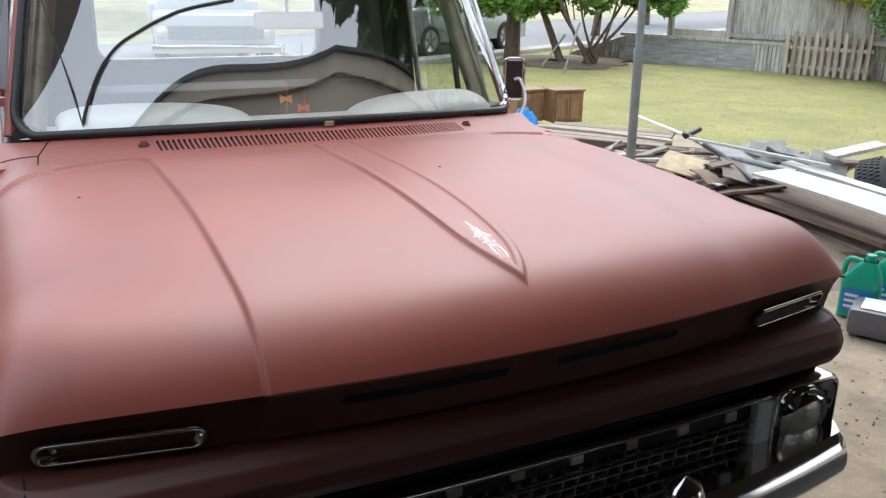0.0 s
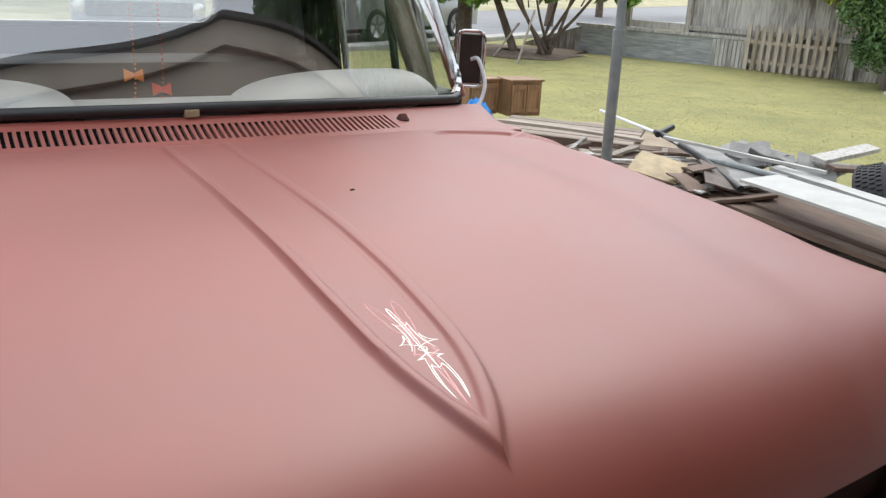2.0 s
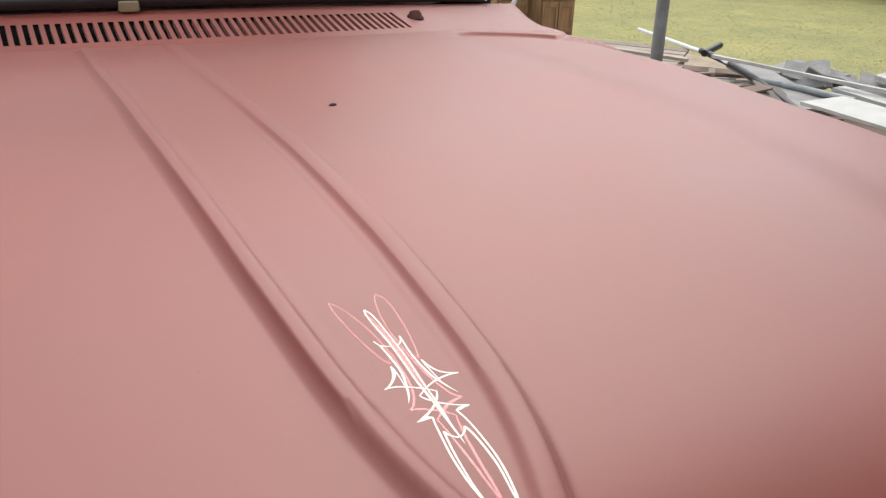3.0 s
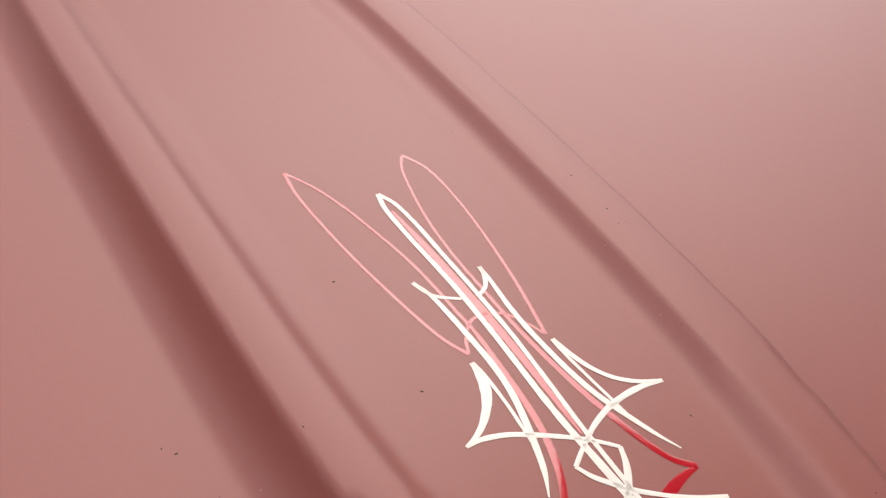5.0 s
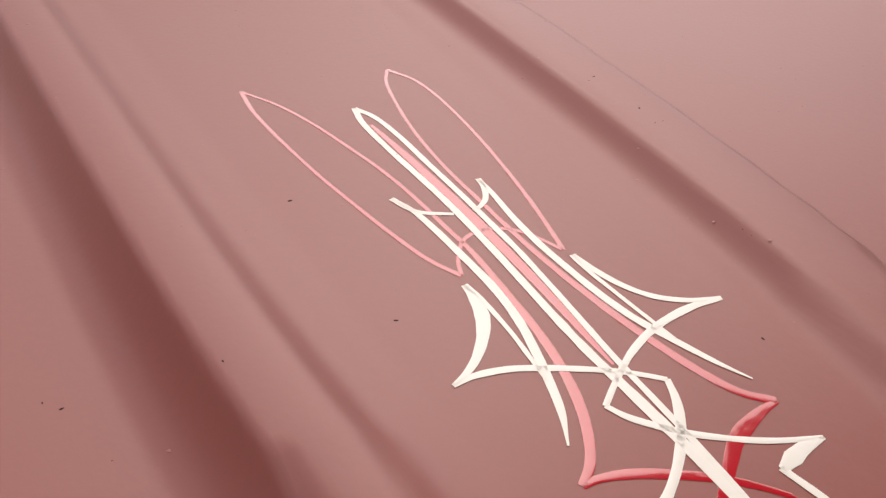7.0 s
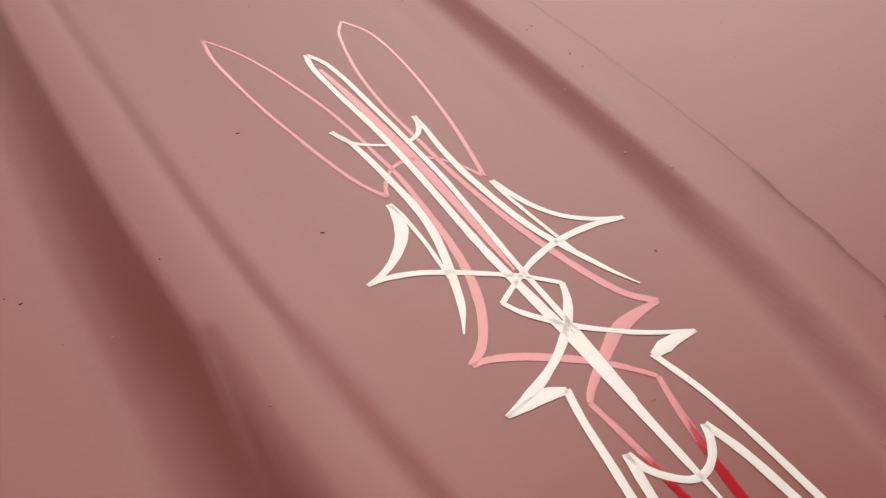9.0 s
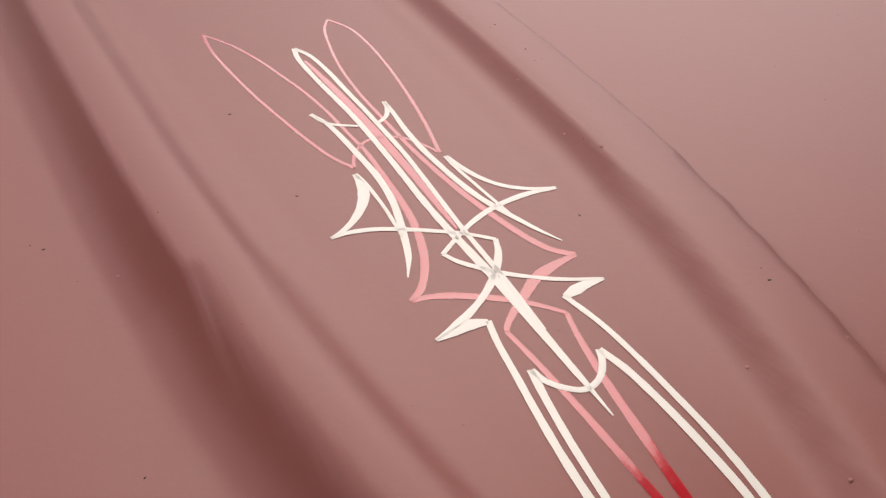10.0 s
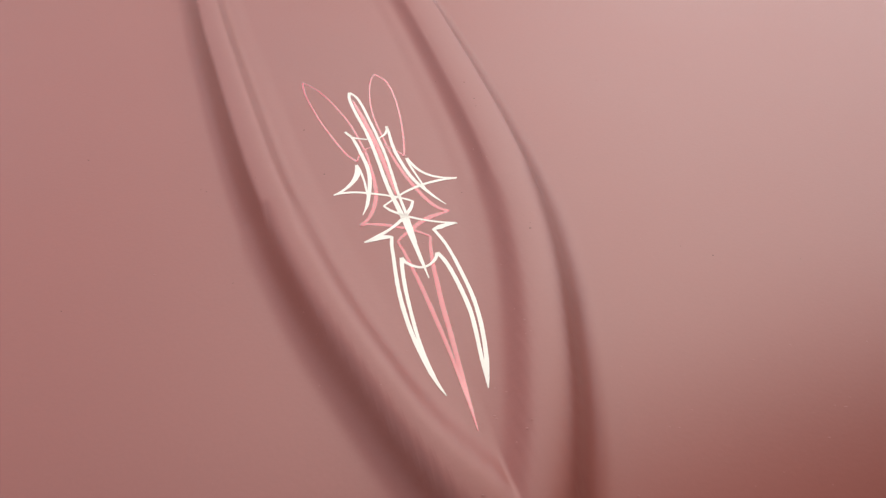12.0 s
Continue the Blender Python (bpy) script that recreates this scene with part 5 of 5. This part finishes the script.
wt = thing("parked_pickup", pose(2.1, 12.2, 0, 0, 0, -8), "old white pickup parked behind in the yard", "pickup truck")
part("body", boxes((-0.9, 0.9, 0.0, 1.5, 0.45, 1.0), (-0.95, 0.95, 3.0, 4.8, 0.5, 1.05), bev=0.12), "carwhite", wt, "", True)
part("cab", boxes((-0.82, 0.82, 1.45, 2.95, 0.45, 1.15), (-0.74, 0.74, 1.7, 2.85, 1.12, 1.68), bev=0.07), "carwhite", wt, "", True)
part("windshield", boxes((-0.66, 0.66, 1.66, 1.70, 1.2, 1.58)), "cardark", wt)
part("grille", boxes((-0.7, 0.7, -0.03, 0.01, 0.62, 0.82), bev=0.01), "galv", wt)
part("bumper", boxes((-0.95, 0.95, -0.14, -0.04, 0.42, 0.56), bev=0.02), "chrome", wt, "", True)
for sx in (-0.78, 0.78):
    part("headlight", lathe([(0.09, 0), (0.07, 0.02), (0, 0.03)], 20, pose(sx, -0.01, 0.73, 90, 0, 0)), "lens", wt, "", True)
    for yy in (0.55, 3.8):
        wheel(wt, sx, yy, 0.34)


# ---- cabinet, tarp, timber pile ----
def cupboard(at, w, d, h, label):
    c = thing("wooden_cabinet", at, label, "cabinet", "discarded cabinets")
    part("body", boxes((-w / 2, w / 2, 0.02, d, 0, h), bev=0.006), "cabinet", c)
    part("top", boxes((-w / 2 - 0.012, w / 2 + 0.012, 0.0, d + 0.01, h, h + 0.02), bev=0.004), "cabinet", c)
    for sg in (-1, 1):
        dr = part("door", boxes((min(sg * 0.004, sg * (w / 2 - 0.02)), max(sg * 0.004, sg * (w / 2 - 0.02)), 0.004, 0.018, 0.04, h - 0.03), bev=0.003), "cabinet", c)
        for x0, x1 in ((0.004, 0.026), (w / 2 - 0.045, w / 2 - 0.02)):
            part("stile", boxes((min(sg * x0, sg * x1), max(sg * x0, sg * x1), -0.006, 0.0045, 0.04, h - 0.03), bev=0.002), "cabinet", dr)
        for z0, z1 in ((0.04, 0.075), (h - 0.075, h - 0.03)):
            part("rail", boxes((min(sg * 0.026, sg * (w / 2 - 0.045)), max(sg * 0.026, sg * (w / 2 - 0.045)), -0.006, 0.0045, z0, z1), bev=0.002), "cabinet", dr)
    return c


cupboard(pose(4.54, 6.35, 0.13, 0, 0, -5), 0.36, 0.27, 0.335, "brown wooden cabinet with two panel doors")
cupboard(pose(4.17, 6.52, 0.13, 0, 0, 6), 0.36, 0.26, 0.33, "brown wooden cabinet turned aside")
tp = grid(lambda u, v: (3.70 + 0.36 * u, 6.08 + 0.26 * v, 0.12 + 0.20 * math.sin(math.pi * u) ** 0.7 * math.sin(math.pi * v) ** 0.7 + 0.07 * noise.noise(Vector((u * 6, v * 6, 2))) + 0.035 * noise.noise(Vector((u * 15, v * 15, 5)))), 44, 44)
tagged(mesh_ob("tarp", tp, "tarp"), "crumpled blue plastic tarp beside the cabinets", "tarp")

# low earth bank that carries the pile
tagged(mesh_ob("earth_mound", grid(lambda u, v: (lambda x, y: (x, y, -0.03 + 0.24 * (math.sin(math.pi * u) * math.sin(math.pi * v)) ** 0.5 + 0.05 * noise.noise(Vector((x * 2.5, y * 2.5, 0)))))(2.75 + 2.7 * u + 0.55 * v - 0.3, 1.7 + 4.9 * v), 50, 80), "dirt", None, "", True), "low earth mound under the scrap pile", "mound", kind="structure")


def board(at, l, w, t, material, label, name="loose_board", group="scrap boards", warp=0.0):
    bm = grid(lambda u, v: (l * (u - 0.5), w * (v - 0.5), warp * (math.sin(math.pi * u) - 0.5) + 0.004 * noise.noise(Vector((u * 5 + l * 9, v * 3, w * 31)))), 8, 2)
    bm.normal_update()
    bmesh.ops.solidify(bm, geom=bm.faces[:], thickness=-t)
    ob = tagged(mesh_ob(name, bm, material), label, "board", group)
    ob.matrix_basis = at
    return ob


# pallet of planks near the cabinets
pal = thing("wooden_pallet", pose(3.90, 4.84, 0.19, 4, 0, -52), "weathered wooden pallet lying on the scrap pile", "pallet")
for i in range(5):
    part("plank", boxes((-0.56, 0.56, -0.26 + 0.108 * i, -0.26 + 0.108 * i + 0.092, 0.10, 0.122), bev=0.003), "deck", pal)
for x in (-0.54, 0.0, 0.49):
    part("bearer", boxes((x, x + 0.05, -0.25, 0.26, 0.0, 0.10), bev=0.003), "brownplank", pal)
part("front_bearer", boxes((-0.57, 0.57, -0.29, -0.262, 0.06, 0.122), bev=0.003), "brownplank", pal)
board(pose(3.68, 4.62, 0.350, 1, 1, -52), 1.20, 0.06, 0.022, "plank", "long pale plank across the pallet", warp=0.01)
rb_ = random.Random(17)
for i in range(9):
    board(pose(3.72 + 0.05 * i, 4.14 + rb_.uniform(-0.10, 0.12), 0.18 + 0.010 * i, rb_.uniform(-5, 5), rb_.uniform(-5, 5), -40 + rb_.uniform(-14, 14)), rb_.uniform(0.5, 0.9), rb_.uniform(0.08, 0.14), 0.024, "brownplank" if i % 3 else "plank", "brown board stacked under the pallet")
for i in range(64):
    board(pose(3.42 + 0.75 * rb_.random(), 4.45 - 1.55 * i / 63 + 0.1 * rb_.uniform(-1, 1), 0.19 + 0.08 * rb_.random(), rb_.uniform(-12, 12), rb_.uniform(-12, 12), rb_.uniform(-80, 30)), rb_.uniform(0.18, 0.5), rb_.uniform(0.03, 0.09), 0.02, ("brownplank", "plank", "greywood", "brownplank", "mulch")[i % 5], "broken offcut in the scrap pile", "offcut", "offcuts")
for i, (x, y, z, rx, ry, rz, l, w, mt, lb) in enumerate(((3.62, 3.52, 0.315, 10, -6, 36, 0.44, 0.32, "tan", "torn tan panel in the scrap pile"), (3.78, 3.34, 0.335, -12, 10, 62, 0.32, 0.15, "brownplank", "torn brown panel in the scrap pile"), (3.84, 3.16, 0.315, 12, -6, 50, 0.46, 0.28, "greybrown", "grey-brown sheet in the scrap pile"), (3.60, 3.14, 0.25, 10, 14, 20, 0.20, 0.14, "whiteplank", "small pale panel scrap in the pile"), (3.56, 3.20, 0.29, 4, -12, 80, 0.26, 0.14, "brownplank", "torn brown panel in the scrap pile"))):
    board(pose(x, y, z, rx, ry, rz), l, w, 0.010, mt, lb, "torn_panel", "torn panels", 0.015)
# roofing felt heap
for i in range(26):
    a, rr = rb_.uniform(0, 6.28), rb_.uniform(0.03, 0.46)
    w, h = rb_.uniform(0.24, 0.42), rb_.uniform(0.18, 0.32)
    bm = grid(lambda u, v: (w * (u - 0.5) + 0.05 * v, h * (v - 0.5), 0.022 * noise.noise(Vector((u * 2.2 + i, v * 2.2, i * 3.1)))), 8, 8)
    bm.normal_update()
    bmesh.ops.solidify(bm, geom=bm.faces[:], thickness=0.008)
    o = tagged(mesh_ob("felt_sheet", bm, "tarpaper", None, "", True), "torn grey roofing felt heaped on the pile", "roofing felt", "roofing felt sheets")
    o.matrix_basis = pose(4.74 + rr * math.cos(a) * 1.15, 3.50 + rr * math.sin(a) * 0.85, 0.15 + 0.17 * (1 - rr / 0.5) + 0.003 * i, rb_.uniform(-26, 26), rb_.uniform(-26, 26), rb_.uniform(0, 180))
board(pose(5.20, 3.28, 0.34, 6, -8, -8), 0.52, 0.13, 0.03, "greywood", "short grey board sticking from the felt heap")
board(pose(5.10, 3.08, 0.27, 4, 5, -14), 0.50, 0.10, 0.03, "brownplank", "short brown board by the felt heap")
# white boards
board(pose(3.67, 2.10, 0.385, 3, 0, -97), 1.46, 0.29, 0.018, "whiteplank", "white-painted board with peeling paint", "white_board", "white boards", 0.01)
board(pose(4.12, 2.45, 0.35, 3, 2, -92), 1.15, 0.10, 0.025, "whiteplank", "narrow white board on the pile", "white_board", "white boards")
board(pose(4.05, 3.38, 0.33, 6, 2, -112), 1.05, 0.20, 0.014, "tarpaper", "scuffed pale grey panel under the pipes", "white_board", "white boards")
board(pose(4.06, 3.25, 0.42, 0, 1, -76), 1.15, 0.03, 0.02, "whiteplank", "thin white batten on the pile", "white_board", "white boards")
for i, (x, y, z, l, w, mt) in enumerate(((3.86, 2.48, 0.22, 1.7, 0.30, "brownplank"), (3.66, 2.55, 0.19, 1.6, 0.12, "brownplank"), (3.94, 2.50, 0.12, 1.7, 0.17, "plank"), (3.74, 2.40, 0.085, 1.9, 0.10, "plank"), (3.62, 2.35, 0.05, 1.9, 0.08, "brownplank"), (3.40, 2.2, 0.03, 1.7, 0.09, "plank"))):
    board(pose(x, y, z, 4, 1, -94 + 2 * (i % 3)), l, w, 0.03, mt, "long weathered plank edging the pile", "edge_plank", "edge planks")
# pipes
tagged(mesh_ob("white_pipe", tube(bmesh.new(), [(4.98, 5.75, 0.27), (4.28, 4.22, 0.365), (4.10, 3.83, 0.38)], 0.0145, 12), "white", None, "", True), "thin white plastic pipe across the pile", "pipe")
tagged(mesh_ob("black_pipe", tube(bmesh.new(), spline([(4.32, 4.31, 0.365), (4.28, 4.22, 0.37), (4.02, 3.62, 0.37), (3.74, 2.93, 0.30)], 6), 0.021, 12), "black", None, "", True), "black plastic pipe on the scrap pile", "pipe", "black pipes")
tagged(mesh_ob("pipe_stub", tube(bmesh.new(), [(4.22, 4.18, 0.375), (4.49, 4.31, 0.395)], 0.024, 12), "black", None, "", True), "short black pipe stub on the pile", "pipe", "black pipes")
tagged(mesh_ob("grey_pipe", tube(bmesh.new(), [(4.02, 3.52, 0.34), (4.02, 3.15, 0.36), (4.00, 2.80, 0.37)], 0.020, 12), "galv", None, "", True), "grey metal pipe on the scrap pile", "pipe")

# old tyre
ty = thing("old_tyre", pose(4.64, 2.58, 0.13, 70, 0, 30), "worn black car tyre leaning on the pile", "tyre")
part("carcass", lathe([(0.19, -0.07), (0.24, -0.095), (0.30, -0.10), (0.325, -0.08), (0.33, 0.0), (0.325, 0.08), (0.30, 0.10), (0.24, 0.095), (0.19, 0.07)], 48), "tyre", ty, "", True)
bm = bmesh.new()
for i in range(56):
    for j in range(4):
        box(bm, -0.010, 0.010, 0.325, 0.337, -0.072 + 0.038 * j, -0.044 + 0.038 * j, m=pose(0, 0, 0, 0, 0, 360 / 56 * (i + 0.5 * (j % 2))))
tagged(part("tread", bm, "tyre", ty), kind="stuff")

# ---- oil jugs on the dirt ----
def jug(at, label, col, w, d, h, cap):
    j = thing("oil_jug", at, label, "jug", "oil jugs")

    def shell(u, v):
        a = 2 * math.pi * u
        k = 1 if v < 0.62 else 1 - 0.62 * ((v - 0.62) / 0.38) ** 1.5
        c, s = math.cos(a), math.sin(a)
        return w / 2 * k * math.copysign(abs(c) ** 0.5, c) + 0.2 * w * (1 - k), d / 2 * (0.4 + 0.6 * k) * math.copysign(abs(s) ** 0.5, s), h * v
    part("shell", grid(shell, 36, 20, True), col, j, "", True)
    part("label", boxes((-w * 0.40, w * 0.34, -d / 2 - 0.002, -d / 2 + 0.002, h * 0.10, h * 0.52)), "jug_blue" if col == "jug_green" else "white", j, "printed label")
    for q in range(3):
        part("print_bar", boxes((-w * 0.33, w * (0.22 - 0.1 * q), -d / 2 - 0.0045, -d / 2 - 0.0022, h * (0.18 + 0.1 * q), h * (0.225 + 0.1 * q))), "white" if col == "jug_green" else "jug_grey", j)
    part("cap", lathe([(0, 0.035), (0.024, 0.034), (0.026, 0.03), (0.026, 0)], 20, Matrix.Translation((0.2 * w * 0.62, 0, h))), cap, j, "", True)
    part("jug_handle", tube(bmesh.new(), spline([(-w * 0.05, 0, h * 0.97), (-w * 0.38, 0, h * 0.98), (-w * 0.48, 0, h * 0.8), (-w * 0.47, 0, h * 0.62)], 6), 0.014, 10), col, j, "", True)
    return j


jug(pose(2.93, 1.38, 0.0, 0, 0, -62), "green plastic oil jug with a blue label", "jug_green", 0.19, 0.11, 0.30, "jug_green")
jug(pose(3.16, 1.40, 0.0, 0, 0, -70), "green plastic oil jug with a red cap", "jug_green", 0.18, 0.11, 0.29, "redpl")
dp = thing("drain_container", pose(2.86, 1.12, 0.0, 0, 0, -60), "grey plastic drain container lying on the dirt", "container")
part("shell", boxes((-0.20, 0.20, -0.12, 0.12, 0.0, 0.14), bev=0.035), "jug_grey", dp, "", True)
part("lid", lathe([(0, 0.03), (0.045, 0.028), (0.05, 0.0)], 24, Matrix.Translation((0.08, -0.02, 0.138))), "white", dp, "", True)
part("paper", boxes((-0.15, 0.02, -0.09, 0.08, 0.1405, 0.143)), "white", dp, "white printed sheet")

# grit on the dirt
gr = random.Random(12)
bm = bmesh.new()
for i in range(420):
    x, y = gr.uniform(1.6, 3.6), gr.uniform(0.1, 2.0)
    r = gr.uniform(0.002, 0.007)
    bmesh.ops.create_icosphere(bm, subdivisions=1, radius=r, matrix=pose(x, y, -0.008, 0, 0, gr.uniform(0, 90)) @ Matrix.Diagonal((1.2, 0.9, 0.7, 1)))
tagged(mesh_ob("grit", bm, "dirt"), "loose grit and pebbles on the dirt", "grit", kind="stuff")

# big yard tree behind the garage corner
tree((8.6, -7.0, 0), "large leafy yard tree behind the garage corner", [((0, 0, 0), (-0.5, 0.4, 4.6), 0.30), ((-0.3, 0.2, 2.8), (-2.2, 0.6, 5.6), 0.13), ((-0.2, 0.2, 3.0), (1.4, 1.6, 5.4), 0.12)], [((x, y, z), r) for x, y, z, r in ((-2.3, 0.4, 5.8, 0.8), (-1.4, 1.0, 4.9, 0.9), (-0.4, 0.8, 5.6, 1.1), (0.6, 1.6, 4.7, 1.1), (1.6, 2.0, 4.2, 1.0), (0.4, 0.6, 3.6, 0.9), (1.2, 2.2, 5.6, 1.1), (-1.2, -0.4, 6.6, 1.0), (0.4, 0.0, 7.0, 1.3), (2.4, 3.0, 4.6, 1.1))], 15000, 0.10, "leafd", 77)
for k, (x, y, h) in enumerate(((17.6, 7.6, 5.2), (15.5, 4.2, 5.0), (14.0, 0.8, 4.8), (12.5, -2.5, 4.6))):
    tree((x, y, 0), "tall leafy tree behind the yard fence", [((0, 0, 0), (0.2, 0.1, h), 0.2)], [((rt.uniform(-1.7, 1.7), rt.uniform(-1.8, 1.8), h + rt.uniform(-4.2, 1.3)), rt.uniform(0.9, 1.3)) for _ in range(22)], 9000, 0.19, "leafd", 50 + k)

# tree beside the garage whose limbs reach over the hood
tree((5.2, -0.9, 0), "leafy yard tree with limbs reaching over the pickup", [((0, 0, 0), (-0.4, 0.3, 4.2), 0.22), ((-0.3, 0.2, 3.2), (-3.0, 1.4, 5.6), 0.10), ((-0.35, 0.25, 3.6), (-2.3, 1.7, 5.7), 0.09), ((-0.3, 0.2, 3.4), (-3.9, 0.0, 5.8), 0.09)], [((x, y, z), r) for x, y, z, r in ((-3.0, 1.2, 5.6, 0.9), (-2.4, 1.7, 5.8, 0.8), (-1.6, 1.9, 5.7, 0.8), (-0.9, 1.4, 5.5, 0.8), (-3.6, 0.3, 5.8, 0.9), (-2.6, 0.2, 5.5, 0.9), (-1.2, 0.9, 5.4, 1.0), (-0.3, 0.2, 5.2, 1.2), (-3.9, -0.6, 5.9, 0.8), (-0.5, -0.6, 3.3, 0.6), (-0.9, -1.0, 3.7, 0.65), (-1.3, -1.2, 3.3, 0.5), (-1.5, -1.4, 4.0, 0.6), (-2.0, -1.7, 4.1, 0.5), (-0.7, -0.7, 4.2, 0.7), (-2.5, -2.2, 4.5, 0.45), (-2.9, -2.5, 4.9, 0.4))], 16000, 0.13, "leafd", 91)
